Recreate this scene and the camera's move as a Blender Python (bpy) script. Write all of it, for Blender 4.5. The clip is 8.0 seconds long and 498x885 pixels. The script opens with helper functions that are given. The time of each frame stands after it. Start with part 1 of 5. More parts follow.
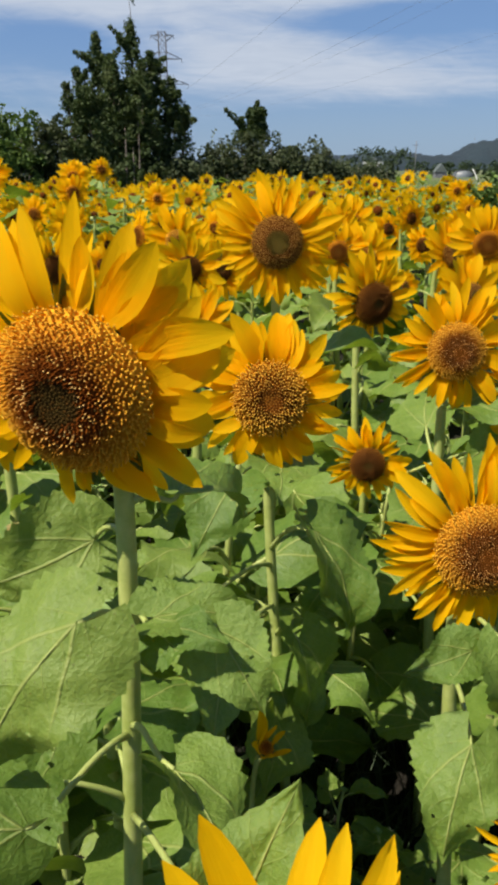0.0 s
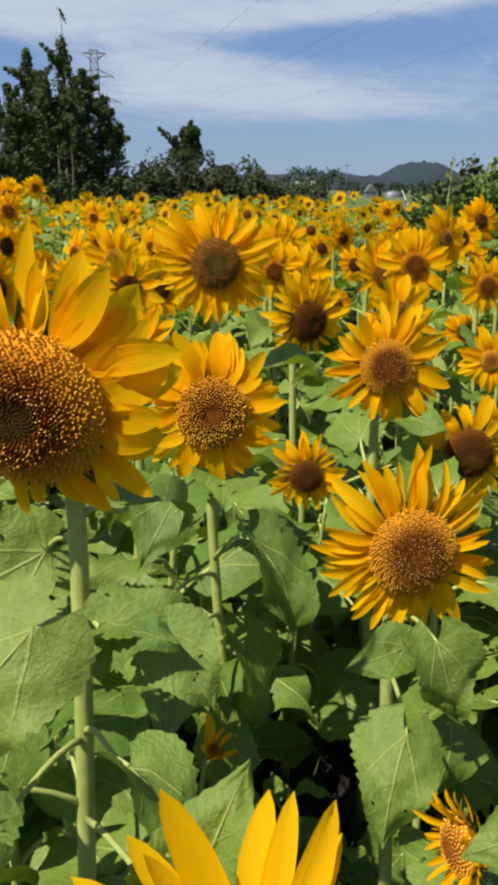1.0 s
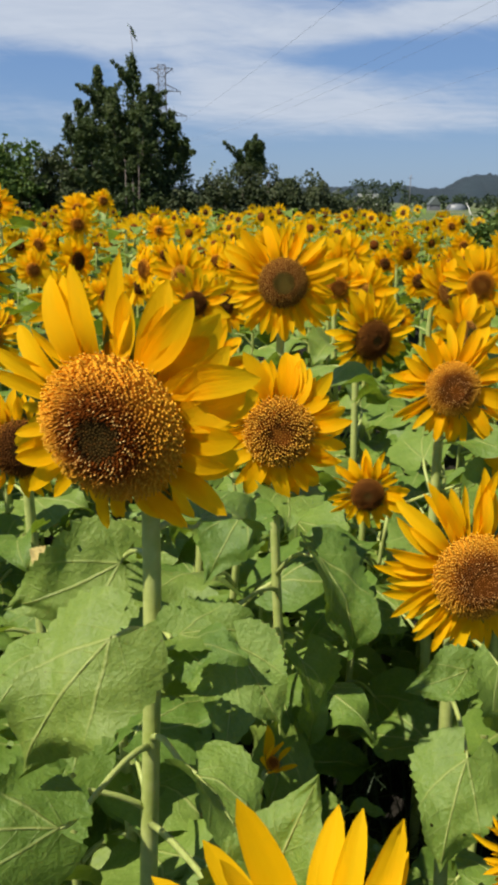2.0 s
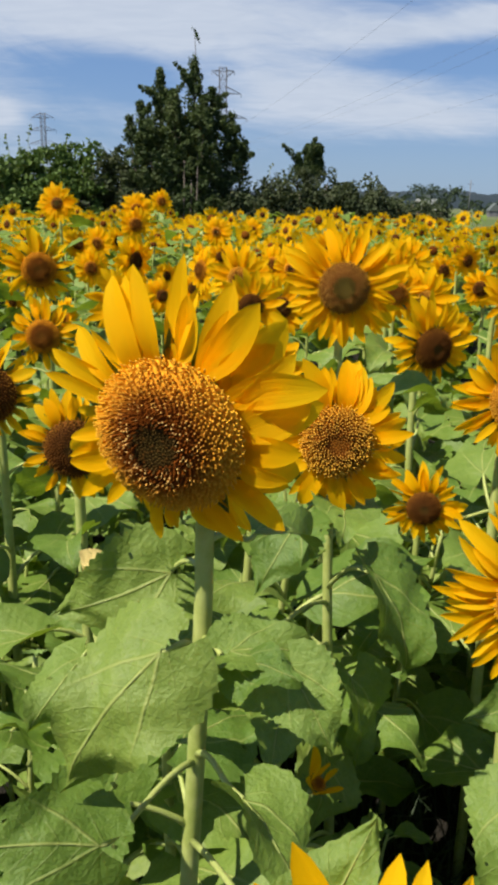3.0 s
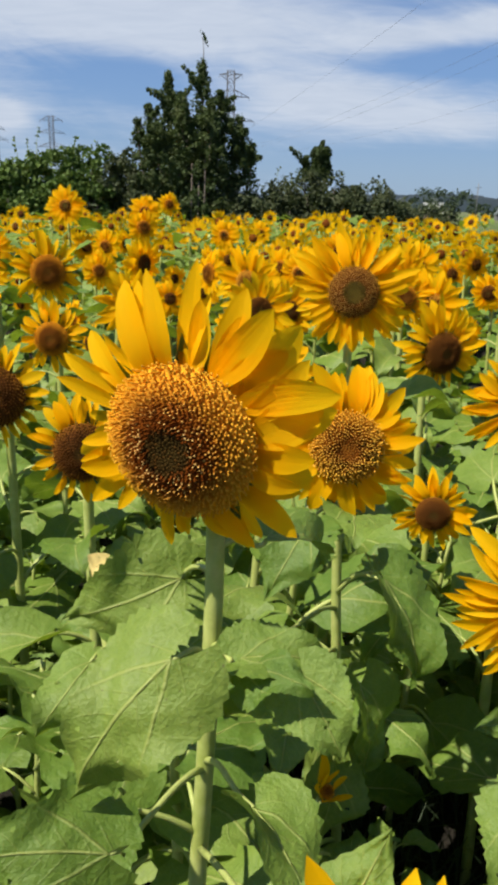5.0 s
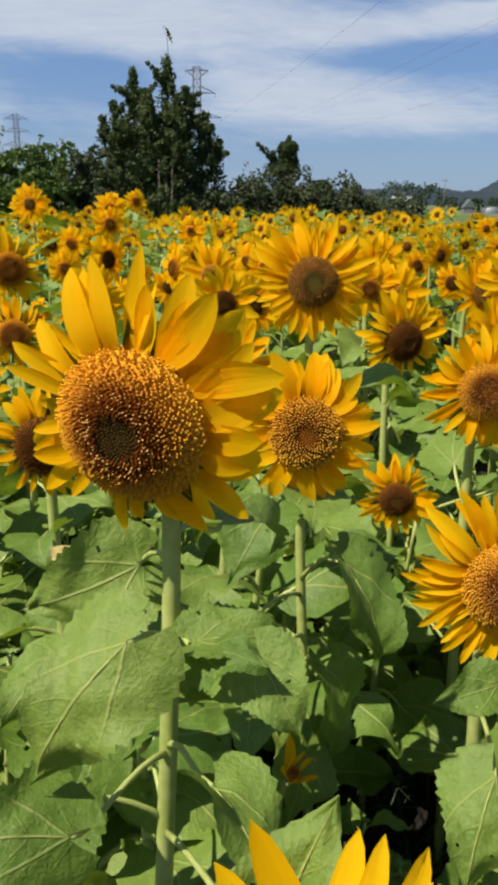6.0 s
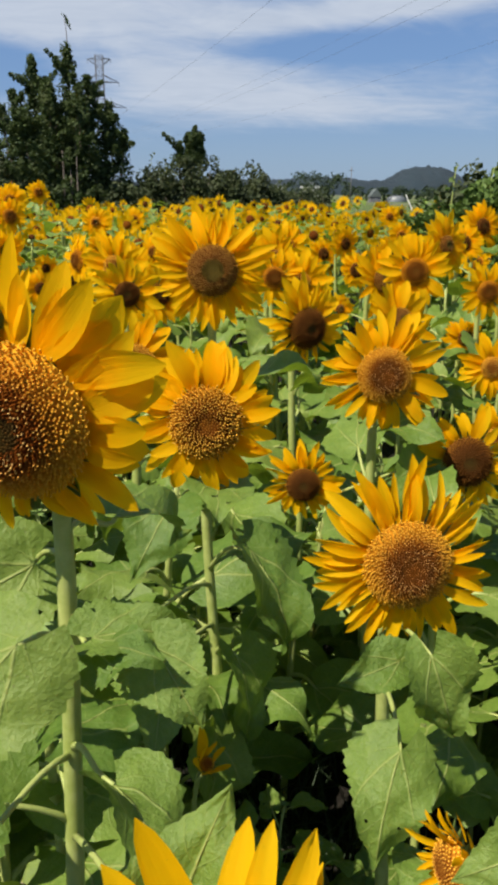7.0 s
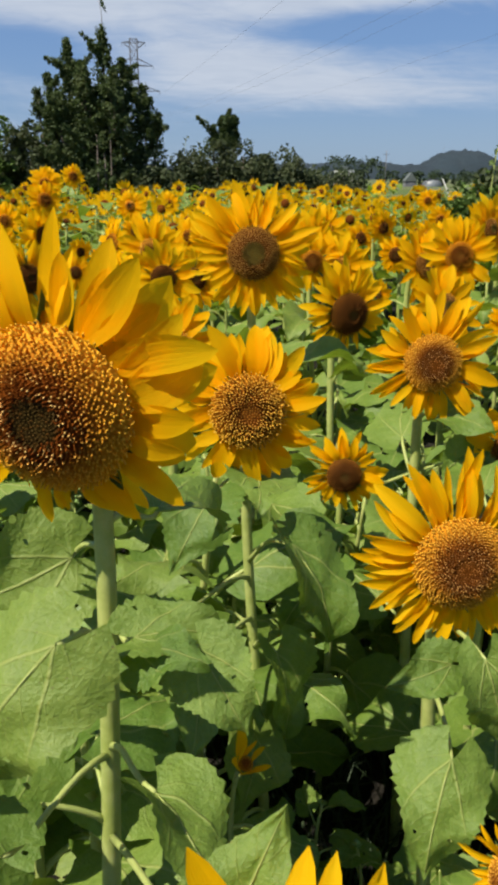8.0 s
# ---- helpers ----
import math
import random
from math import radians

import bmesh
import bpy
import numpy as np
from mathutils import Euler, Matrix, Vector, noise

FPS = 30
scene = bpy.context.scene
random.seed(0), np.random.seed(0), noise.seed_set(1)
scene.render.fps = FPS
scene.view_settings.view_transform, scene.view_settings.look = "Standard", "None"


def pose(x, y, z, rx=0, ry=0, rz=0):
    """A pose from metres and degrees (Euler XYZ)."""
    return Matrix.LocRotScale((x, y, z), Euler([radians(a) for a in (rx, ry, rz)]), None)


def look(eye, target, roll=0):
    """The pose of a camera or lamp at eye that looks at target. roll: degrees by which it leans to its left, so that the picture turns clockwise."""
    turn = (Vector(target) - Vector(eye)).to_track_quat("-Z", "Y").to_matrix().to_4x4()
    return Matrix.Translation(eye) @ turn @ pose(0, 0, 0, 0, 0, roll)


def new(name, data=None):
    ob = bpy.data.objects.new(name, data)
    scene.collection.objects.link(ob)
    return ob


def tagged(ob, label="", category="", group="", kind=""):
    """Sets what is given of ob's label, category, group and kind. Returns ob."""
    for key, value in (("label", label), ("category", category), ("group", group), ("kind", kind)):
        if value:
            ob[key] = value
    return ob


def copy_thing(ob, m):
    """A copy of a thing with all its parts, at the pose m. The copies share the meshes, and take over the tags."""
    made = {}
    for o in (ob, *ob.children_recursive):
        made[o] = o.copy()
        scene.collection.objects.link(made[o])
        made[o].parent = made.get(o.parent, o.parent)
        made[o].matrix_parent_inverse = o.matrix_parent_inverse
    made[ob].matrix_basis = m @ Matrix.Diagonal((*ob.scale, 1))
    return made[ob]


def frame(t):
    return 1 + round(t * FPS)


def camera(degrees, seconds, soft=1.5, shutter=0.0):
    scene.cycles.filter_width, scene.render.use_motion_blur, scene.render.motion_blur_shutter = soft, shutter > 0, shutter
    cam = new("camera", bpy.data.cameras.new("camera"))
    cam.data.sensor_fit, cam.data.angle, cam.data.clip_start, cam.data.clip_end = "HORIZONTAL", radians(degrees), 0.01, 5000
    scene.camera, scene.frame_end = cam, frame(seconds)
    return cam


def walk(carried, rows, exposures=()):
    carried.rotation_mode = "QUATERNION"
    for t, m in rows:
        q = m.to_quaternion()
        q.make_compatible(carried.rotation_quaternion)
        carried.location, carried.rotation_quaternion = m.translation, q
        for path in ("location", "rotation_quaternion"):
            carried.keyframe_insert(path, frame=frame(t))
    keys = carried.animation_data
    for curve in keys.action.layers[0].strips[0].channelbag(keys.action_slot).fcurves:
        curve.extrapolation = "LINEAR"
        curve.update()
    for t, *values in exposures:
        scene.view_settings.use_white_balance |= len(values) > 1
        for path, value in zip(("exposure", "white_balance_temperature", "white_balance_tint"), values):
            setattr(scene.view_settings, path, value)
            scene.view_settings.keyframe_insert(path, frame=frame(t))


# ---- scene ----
# ---- the camera and its walk ----
cam = camera(36.0, 8.0, soft=4.0)
PATH = [
    (0.0, look((0.022, 0.037, 1.528), (0.0222, 1.9221, 0.8601), -0.64)),
    (0.5, look((0.009, 0.031, 1.531), (0.1226, 1.9218, 0.8888), 0.12)),
    (1.0, look((0.014, -0.012, 1.540), (0.1754, 1.8794, 0.9116), 0.00)),
    (1.5, look((0.031, -0.005, 1.552), (0.1655, 1.8943, 0.9394), 0.02)),
    (2.0, look((-0.004, -0.033, 1.559), (0.0129, 1.8741, 0.9580), 0.15)),
    (2.2, look((-0.009, -0.034, 1.557), (-0.0503, 1.8738, 0.9573), 0.04)),
    (3.3, look((-0.019, 0.007, 1.558), (-0.1602, 1.9114, 0.9628), 1.39)),
    (3.5, look((-0.020, 0.007, 1.557), (-0.2004, 1.9088, 0.9643), 1.46)),
    (4.0, look((-0.034, 0.008, 1.560), (-0.2618, 1.9121, 0.9905), 1.61)),
    (4.2, look((-0.030, 0.009, 1.561), (-0.2167, 1.9181, 0.9936), 1.61)),
    (5.3, look((-0.024, 0.004, 1.557), (-0.1294, 1.9112, 0.9621), 1.29)),
    (5.5, look((-0.028, 0.004, 1.555), (-0.1138, 1.9120, 0.9625), 1.20)),
    (6.0, look((0.001, -0.007, 1.550), (-0.0571, 1.9004, 0.9525), 0.42)),
    (6.5, look((0.015, -0.026, 1.561), (0.0815, 1.8801, 0.9576), 0.32)),
    (7.0, look((0.031, 0.001, 1.544), (0.1814, 1.8970, 0.9264), -0.05)),
    (7.5, look((0.018, 0.001, 1.534), (0.1737, 1.8918, 0.9025), -0.02)),
    (8.0, look((0.014, 0.046, 1.535), (0.0857, 1.9351, 0.8830), -0.11)),
]
walk(cam, PATH, ((0.0, 0.38, 6900, 10), (2.2, 0.40, 6900, 10), (4.0, 0.52, 6900, 10), (5.5, 0.44, 6900, 10), (6.5, 0.37, 6900, 10), (8.0, 0.38, 6900, 10)))

# ---- world and sun ----
SUN_DIR = Vector((-0.46, -0.29, 0.84)).normalized()
SUN_EL = math.asin(SUN_DIR.z)
SUN_AZ = math.atan2(SUN_DIR.x, SUN_DIR.y)
sun = new("sun", bpy.data.lights.new("sun", "SUN"))
sun.data.energy, sun.data.angle, sun.data.color = 5.4, radians(0.53), (1.0, 0.95, 0.86)
sun.matrix_world = look(SUN_DIR * 30, (0, 0, 0))


class Nodes:
    """Short hand for wiring a node tree."""

    def __init__(self, tree):
        self.tree = tree
        tree.nodes.clear()

    def add(self, kind, *links):
        n = self.tree.nodes.new(kind)
        for i, v in enumerate(links):
            self.put(n, i, v)
        return n

    def put(self, n, socket, v):
        if v is None:
            return
        if hasattr(v, "is_output"):
            self.tree.links.new(v, n.inputs[socket])
        else:
            n.inputs[socket].default_value = v

    def math(self, op, a, b=None, c=None, clamp=False):
        n = self.add("ShaderNodeMath", a, b, c)
        n.operation, n.use_clamp = op, clamp
        return n.outputs[0]

    def uv(self):
        n = self.add("ShaderNodeUVMap")
        n.uv_map = "blade"
        return n.outputs[0]

    def stored(self, name):
        n = self.add("ShaderNodeAttribute")
        n.attribute_name = name
        return n.outputs["Fac"]

    def noise(self, vector, scale, detail=4.0, rough=0.55, warp=0.0):
        n = self.add("ShaderNodeTexNoise")
        for key, v in (("Vector", vector), ("Scale", scale), ("Detail", detail), ("Roughness", rough), ("Distortion", warp)):
            self.put(n, key, v)
        return n.outputs[0]

    def ramp(self, fac, *stops):
        n = self.add("ShaderNodeValToRGB", fac)
        while len(n.color_ramp.elements) < len(stops):
            n.color_ramp.elements.new(0.5)
        for e, (at, col) in zip(n.color_ramp.elements, stops):
            e.position, e.color = at, (*col, 1)
        return n.outputs[0]

    def step(self, v, lo, hi, out_lo=0.0, out_hi=1.0):
        n = self.add("ShaderNodeMapRange", v, lo, hi, out_lo, out_hi)
        n.interpolation_type = "SMOOTHSTEP"
        return n.outputs[0]

    def mix(self, fac, a, b, blend="MIX"):
        n = self.add("ShaderNodeMix")
        n.data_type, n.blend_type = "RGBA", blend
        self.put(n, 0, fac)
        self.put(n, 6, a if hasattr(a, "is_output") else (*a, 1))
        self.put(n, 7, b if hasattr(b, "is_output") else (*b, 1))
        return n.outputs[2]


def make_world():
    w = bpy.data.worlds.new("sky")
    scene.world = w
    w.use_nodes = True
    N = Nodes(w.node_tree)
    sky = N.add("ShaderNodeTexSky")
    sky.sky_type, sky.sun_disc, sky.sun_elevation, sky.sun_rotation = "NISHITA", False, SUN_EL, SUN_AZ
    sky.air_density, sky.dust_density, sky.ozone_density = 1.0, 0.5, 3.0
    way = N.add("ShaderNodeTexCoord").outputs["Generated"]
    xyz = N.add("ShaderNodeSeparateXYZ", way)
    az = N.math("MULTIPLY", N.math("ARCTAN2", xyz.outputs[0], xyz.outputs[1]), 57.2958)
    el = N.math("MULTIPLY", N.math("ARCSINE", xyz.outputs[2]), 57.2958)
    # thin cirrus: a high sheet, stretched along its own wind
    up = N.math("ADD", N.math("MAXIMUM", xyz.outputs[2], 0.0), 0.10)
    plane = N.add("ShaderNodeCombineXYZ", N.math("DIVIDE", xyz.outputs[0], up), N.math("DIVIDE", xyz.outputs[1], up), 0.0)
    turned = N.add("ShaderNodeMapping", plane.outputs[0], (3.1, 0.4, 0.0), (0, 0, radians(24)), (0.62, 1.15, 1.0))
    wisps = N.noise(turned.outputs[0], 1.5, 8.0, 0.6, 0.8)
    fine = N.noise(turned.outputs[0], 5.0, 6.0, 0.62, 1.2)
    tilted = N.add("ShaderNodeCombineXYZ", N.math("MULTIPLY", az, 0.085), N.math("ADD", N.math("MULTIPLY", el, 0.27), N.math("MULTIPLY", az, 0.055)), 2.7)
    tufts = N.noise(tilted.outputs[0], 1.0, 9.0, 0.60, 1.1)

    def bank(a0, e0, wa, we, slope, amount):
        da = N.math("SUBTRACT", az, a0)
        de = N.math("SUBTRACT", N.math("SUBTRACT", el, e0), N.math("MULTIPLY", da, slope))
        q = N.math("ADD", N.math("POWER", N.math("ABSOLUTE", N.math("DIVIDE", da, wa)), 2.0), N.math("POWER", N.math("ABSOLUTE", N.math("DIVIDE", de, we)), 2.0))
        return N.math("MULTIPLY", N.math("EXPONENT", N.math("MULTIPLY", q, -1.0)), amount)

    total = N.math("ADD", N.math("ADD", N.math("MULTIPLY", wisps, 0.40), N.math("MULTIPLY", tufts, 0.62)), N.math("MULTIPLY", fine, 0.20))
    for b in ((4.0, 6.3, 11.0, 1.5, -0.09, 0.50), (-14.0, 11.8, 16.0, 2.4, -0.06, 0.66), (14.0, 11.6, 12.0, 0.9, 0.10, 0.42), (-21.0, 5.4, 1.9, 0.9, 0.0, 0.80),
              (9.5, 9.2, 8.0, 1.0, -0.02, -0.42), (-12.0, 8.2, 6.0, 1.4, -0.12, -0.40), (12.0, 2.8, 16.0, 1.6, 0.0, -0.35), (2.0, 8.4, 6.0, 1.6, 0.1, 0.18)):
        total = N.math("ADD", total, bank(*b))
    cover = N.step(total, 0.44, 1.06)
    cover = N.math("MULTIPLY", cover, N.step(el, 14.0, 30.0, 0.92, 0.06))
    blue = N.mix(1.0, sky.outputs[0], (0.050, 0.062, 0.084), "MULTIPLY")
    blue = N.mix(N.math("MULTIPLY", N.step(el, 0.0, 16.0, 0.75, 0.35), N.step(el, 16.0, 40.0, 1.0, 0.2)), blue, N.mix(N.step(el, 0.0, 9.0), (0.225, 0.330, 0.490), (0.150, 0.270, 0.500)))
    cloud = N.mix(fine, (0.36, 0.43, 0.555), (0.49, 0.555, 0.665))
    colour = N.mix(cover, blue, cloud)
    bg = N.add("ShaderNodeBackground", colour, 0.97)
    N.add("ShaderNodeOutputWorld", bg.outputs[0])


make_world()

# ---- materials ----


def material(name, wire):
    m = bpy.data.materials.new(name)
    m.use_nodes = True
    N = Nodes(m.node_tree)
    shader = wire(N)
    N.add("ShaderNodeOutputMaterial", shader)
    return m


def glossy_leaf(N, colour, thin, rough, share, bump=None, spec=0.4):
    p = N.add("ShaderNodeBsdfPrincipled")
    N.put(p, "Base Color", colour)
    N.put(p, "Roughness", rough)
    N.put(p, "Specular IOR Level", spec)
    t = N.add("ShaderNodeBsdfTranslucent", thin)
    if bump is not None:
        N.put(p, "Normal", bump)
        N.put(t, "Normal", bump)
    return N.add("ShaderNodeMixShader", share, p.outputs[0], t.outputs[0]).outputs[0]


def relief(N, height, strength, distance):
    b = N.add("ShaderNodeBump")
    N.put(b, "Strength", strength)
    N.put(b, "Distance", distance)
    N.put(b, "Height", height)
    return b.outputs[0]


def plain(name, a, b, scale, rough, metal=0.0, bump=0.2, reach=0.002):
    def wire(N):
        where = N.add("ShaderNodeTexCoord").outputs["Object"]
        n = N.noise(where, scale, 6.0, 0.6)
        big = N.noise(where, scale * 0.13, 3.0)
        colour = N.mix(N.step(N.math("ADD", N.math("MULTIPLY", n, 0.6), N.math("MULTIPLY", big, 0.4)), 0.32, 0.68), a, b)
        p = N.add("ShaderNodeBsdfPrincipled")
        N.put(p, "Base Color", colour)
        N.put(p, "Roughness", N.step(n, 0.3, 0.7, rough - 0.08, rough + 0.08))
        N.put(p, "Metallic", metal)
        N.put(p, "Normal", relief(N, n, bump, reach))
        return p.outputs[0]

    return material(name, wire)


def blade_wire(light):
    def wire(N):
        uv = N.uv()
        s = N.add("ShaderNodeSeparateXYZ", uv)
        across = N.math("ABSOLUTE", N.math("SUBTRACT", s.outputs[0], 0.5))
        along = s.outputs[1]
        rnd = N.add("ShaderNodeObjectInfo").outputs["Random"]
        where = N.add("ShaderNodeTexCoord").outputs["Object"]
        mottle = N.noise(where, 26.0, 6.0, 0.62)
        patch = N.noise(where, 9.0, 3.0, 0.5)
        mid = N.step(across, 0.004, 0.016, 1.0, 0.0)
        # side veins run forward from the midrib
        lane = N.math("SUBTRACT", N.math("MULTIPLY", N.math("SUBTRACT", along, N.math("MULTIPLY", across, 0.75)), 6.5), 0.25)
        off = N.math("ABSOLUTE", N.math("SUBTRACT", N.math("FRACT", lane), 0.5))
        side = N.math("MULTIPLY", N.step(off, 0.010, 0.050, 1.0, 0.0), N.step(across, 0.08, 0.36, 0.45, 0.0))
        basal = N.math("ABSOLUTE", N.math("SUBTRACT", across, N.math("MULTIPLY", along, 0.62)))
        pair = N.math("MULTIPLY", N.step(basal, 0.004, 0.018, 0.8, 0.0), N.step(along, 0.30, 0.62, 1.0, 0.0))
        net = N.add("ShaderNodeTexVoronoi", uv)
        net.feature = "DISTANCE_TO_EDGE"
        N.put(net, "Scale", 22.0)
        mesh = N.step(net.outputs[0], 0.0, 0.10, 1.0, 0.0)
        vein = N.math("MAXIMUM", N.math("MAXIMUM", mid, pair), N.math("MULTIPLY", side, 0.75))
        g1 = N.ramp(rnd, (0.0, (0.075, 0.149, 0.019)), (0.35, (0.112, 0.190, 0.023)), (0.7, (0.128, 0.210, 0.031)), (1.0, (0.150, 0.222, 0.033)))
        g2 = N.ramp(rnd, (0.0, (0.110, 0.190, 0.027)), (0.35, (0.157, 0.239, 0.034)), (0.7, (0.178, 0.262, 0.047)), (1.0, (0.200, 0.274, 0.048)))
        colour = N.mix(N.step(N.math("ADD", N.math("MULTIPLY", mottle, 0.5), N.math("MULTIPLY", patch, 0.5)), 0.35, 0.65), g1, g2)
        colour = N.mix(N.math("MULTIPLY", mesh, 0.12), colour, (0.24, 0.32, 0.10))
        colour = N.mix(N.math("MULTIPLY", vein, 0.55), colour, (0.40, 0.43, 0.13))
        speck = N.step(N.noise(where, 150.0, 2.0), 0.68, 0.72)
        colour = N.mix(N.math("MULTIPLY", N.math("MULTIPLY", speck, N.step(patch, 0.5, 0.6)), 0.5), colour, (0.42, 0.42, 0.20))
        spot = N.math("MULTIPLY", N.step(N.noise(where, 46.0, 2.0), 0.70, 0.74), 0.8)
        colour = N.mix(spot, colour, (0.10, 0.07, 0.03))
        h = N.math("SUBTRACT", N.math("ADD", N.math("MULTIPLY", mottle, 0.5), patch), N.math("ADD", N.math("MULTIPLY", vein, 0.35), N.math("MULTIPLY", mesh, 0.05)))
        thin = N.mix(0.65, colour, (0.30, 0.43, 0.015))
        return glossy_leaf(N, colour, thin, 0.50, light, relief(N, h, 0.85, 0.004), 0.40)

    return wire


def petal_wire(a, b, deep):
    def wire(N):
        uv = N.uv()
        s = N.add("ShaderNodeSeparateXYZ", uv)
        rnd = N.add("ShaderNodeObjectInfo").outputs["Random"]
        isl = N.add("ShaderNodeNewGeometry").outputs["Random Per Island"]
        pick = N.math("FRACT", N.math("ADD", N.math("MULTIPLY", rnd, 3.7), isl))
        stretch = N.add("ShaderNodeCombineXYZ", N.math("MULTIPLY", s.outputs[0], 26.0), N.math("MULTIPLY", s.outputs[1], 2.2), pick)
        grain = N.noise(stretch.outputs[0], 1.0, 4.0, 0.6)
        where = N.add("ShaderNodeTexCoord").outputs["Object"]
        blot = N.noise(where, 60.0, 3.0)
        colour = N.mix(pick, a, b)
        colour = N.mix(N.math("MULTIPLY", N.step(grain, 0.42, 0.7), 0.2), colour, deep)
        colour = N.mix(N.step(s.outputs[1], 0.0, 0.42, 0.4, 0.0), colour, deep)
        worn = N.math("MULTIPLY", N.step(blot, 0.70, 0.75), N.step(s.outputs[1], 0.55, 0.9))
        colour = N.mix(N.math("MULTIPLY", worn, 0.7), colour, (0.30, 0.13, 0.02))
        return glossy_leaf(N, colour, N.mix(0.5, colour, b), 0.6, 0.58, relief(N, grain, 0.4, 0.0012), 0.06)

    return wire


def disc_wire(stops, tips, sparse=0.0):
    def wire(N):
        ring = N.stored("ring")
        tip = N.stored("tip")
        isl = N.add("ShaderNodeNewGeometry").outputs["Random Per Island"]
        where = N.add("ShaderNodeTexCoord").outputs["Object"]
        n = N.noise(where, 260.0, 3.0)
        at = N.math("ADD", ring, N.math("MULTIPLY", N.math("SUBTRACT", isl, 0.5), 0.10))
        colour = N.ramp(at, *stops)
        crown = N.ramp(at, *tips)
        bare = N.math("MULTIPLY", N.math("MULTIPLY", N.step(isl, 0.35, 0.45), N.step(ring, 0.55, 0.78, 1.0, 0.0)), sparse)
        colour = N.mix(N.math("MULTIPLY", tip, N.math("SUBTRACT", 1.0, bare)), colour, crown)
        colour = N.mix(N.math("MULTIPLY", N.step(isl, 0.65, 1.0), 0.25), colour, (0.16, 0.05, 0.006))
        p = N.add("ShaderNodeBsdfPrincipled")
        N.put(p, "Base Color", colour)
        N.put(p, "Roughness", 0.8)
        N.put(p, "Specular IOR Level", 0.04)
        N.put(p, "Normal", relief(N, n, 0.4, 0.001))
        return p.outputs[0]

    return wire


WITHERED = plain("withered_leaf", (0.40, 0.30, 0.08), (0.55, 0.45, 0.16), 30.0, 0.7, 0, 0.5)
BLADE = material("leaf_green", blade_wire(0.27))
STALK = plain("stalk_green", (0.27, 0.33, 0.075), (0.39, 0.435, 0.14), 60.0, 0.55, 0, 0.35)
BRACT = plain("bract_green", (0.10, 0.17, 0.035), (0.17, 0.25, 0.06), 70.0, 0.6)
PETAL = material("petal_gold", petal_wire((0.98, 0.525, 0.006), (0.99, 0.60, 0.011), (0.98, 0.44, 0.004)))
PETAL_DEEP = material("petal_amber", petal_wire((0.97, 0.49, 0.005), (0.98, 0.57, 0.010), (0.96, 0.39, 0.003)))
DISC_RIPE = material("disc_ripening", disc_wire(
    ((0.0, (0.055, 0.034, 0.008)), (0.28, (0.050, 0.027, 0.006)), (0.31, (0.13, 0.032, 0.004)), (0.55, (0.21, 0.056, 0.006)), (0.76, (0.56, 0.22, 0.015)), (0.95, (0.74, 0.36, 0.022))),
    ((0.0, (0.050, 0.032, 0.007)), (0.28, (0.046, 0.025, 0.006)), (0.31, (0.82, 0.50, 0.16)), (0.45, (0.76, 0.40, 0.09)), (0.65, (0.66, 0.29, 0.030)), (0.9, (0.80, 0.42, 0.036))), 1.0))
DISC_GOLD = material("disc_golden", disc_wire(
    ((0.0, (0.22, 0.075, 0.009)), (0.3, (0.17, 0.050, 0.006)), (0.64, (0.26, 0.085, 0.007)), (0.9, (0.50, 0.21, 0.014))),
    ((0.0, (0.30, 0.12, 0.015)), (0.25, (0.34, 0.13, 0.02)), (0.45, (0.82, 0.43, 0.06)), (0.75, (0.84, 0.45, 0.05)), (1.0, (0.86, 0.48, 0.05)))))
DISC_DARK = material("disc_dark", disc_wire(
    ((0.0, (0.060, 0.040, 0.010)), (0.3, (0.068, 0.026, 0.006)), (0.7, (0.080, 0.027, 0.006)), (1.0, (0.15, 0.052, 0.007))),
    ((0.0, (0.09, 0.065, 0.014)), (0.35, (0.12, 0.045, 0.010)), (0.75, (0.16, 0.060, 0.012)), (1.0, (0.36, 0.16, 0.019)))))
DISC_GREEN = material("disc_green_heart", disc_wire(
    ((0.0, (0.115, 0.080, 0.016)), (0.36, (0.105, 0.070, 0.014)), (0.48, (0.14, 0.040, 0.006)), (0.8, (0.11, 0.034, 0.006)), (1.0, (0.20, 0.08, 0.010))),
    ((0.0, (0.14, 0.105, 0.020)), (0.38, (0.14, 0.095, 0.018)), (0.48, (0.52, 0.26, 0.06)), (0.8, (0.46, 0.22, 0.04)), (1.0, (0.58, 0.28, 0.03)))))
DISC_BROWN = material("disc_brown", disc_wire(
    ((0.0, (0.15, 0.065, 0.010)), (0.3, (0.14, 0.045, 0.007)), (0.60, (0.12, 0.033, 0.005)), (0.88, (0.46, 0.17, 0.010))),
    ((0.0, (0.20, 0.08, 0.010)), (0.35, (0.24, 0.085, 0.009)), (0.65, (0.36, 0.13, 0.011)), (0.95, (0.78, 0.36, 0.02)))))
DISC_RUSSET = material("disc_russet", disc_wire(
    ((0.0, (0.13, 0.038, 0.005)), (0.45, (0.11, 0.030, 0.005)), (0.62, (0.22, 0.065, 0.006)), (0.85, (0.50, 0.20, 0.012))),
    ((0.0, (0.40, 0.13, 0.02)), (0.4, (0.62, 0.32, 0.09)), (0.65, (0.64, 0.30, 0.04)), (0.95, (0.86, 0.47, 0.04))), 0.8))
DISCS = {"russet": DISC_RUSSET, "brown": DISC_BROWN, "ripe": DISC_RIPE, "gold": DISC_GOLD, "dark": DISC_DARK, "green": DISC_GREEN}


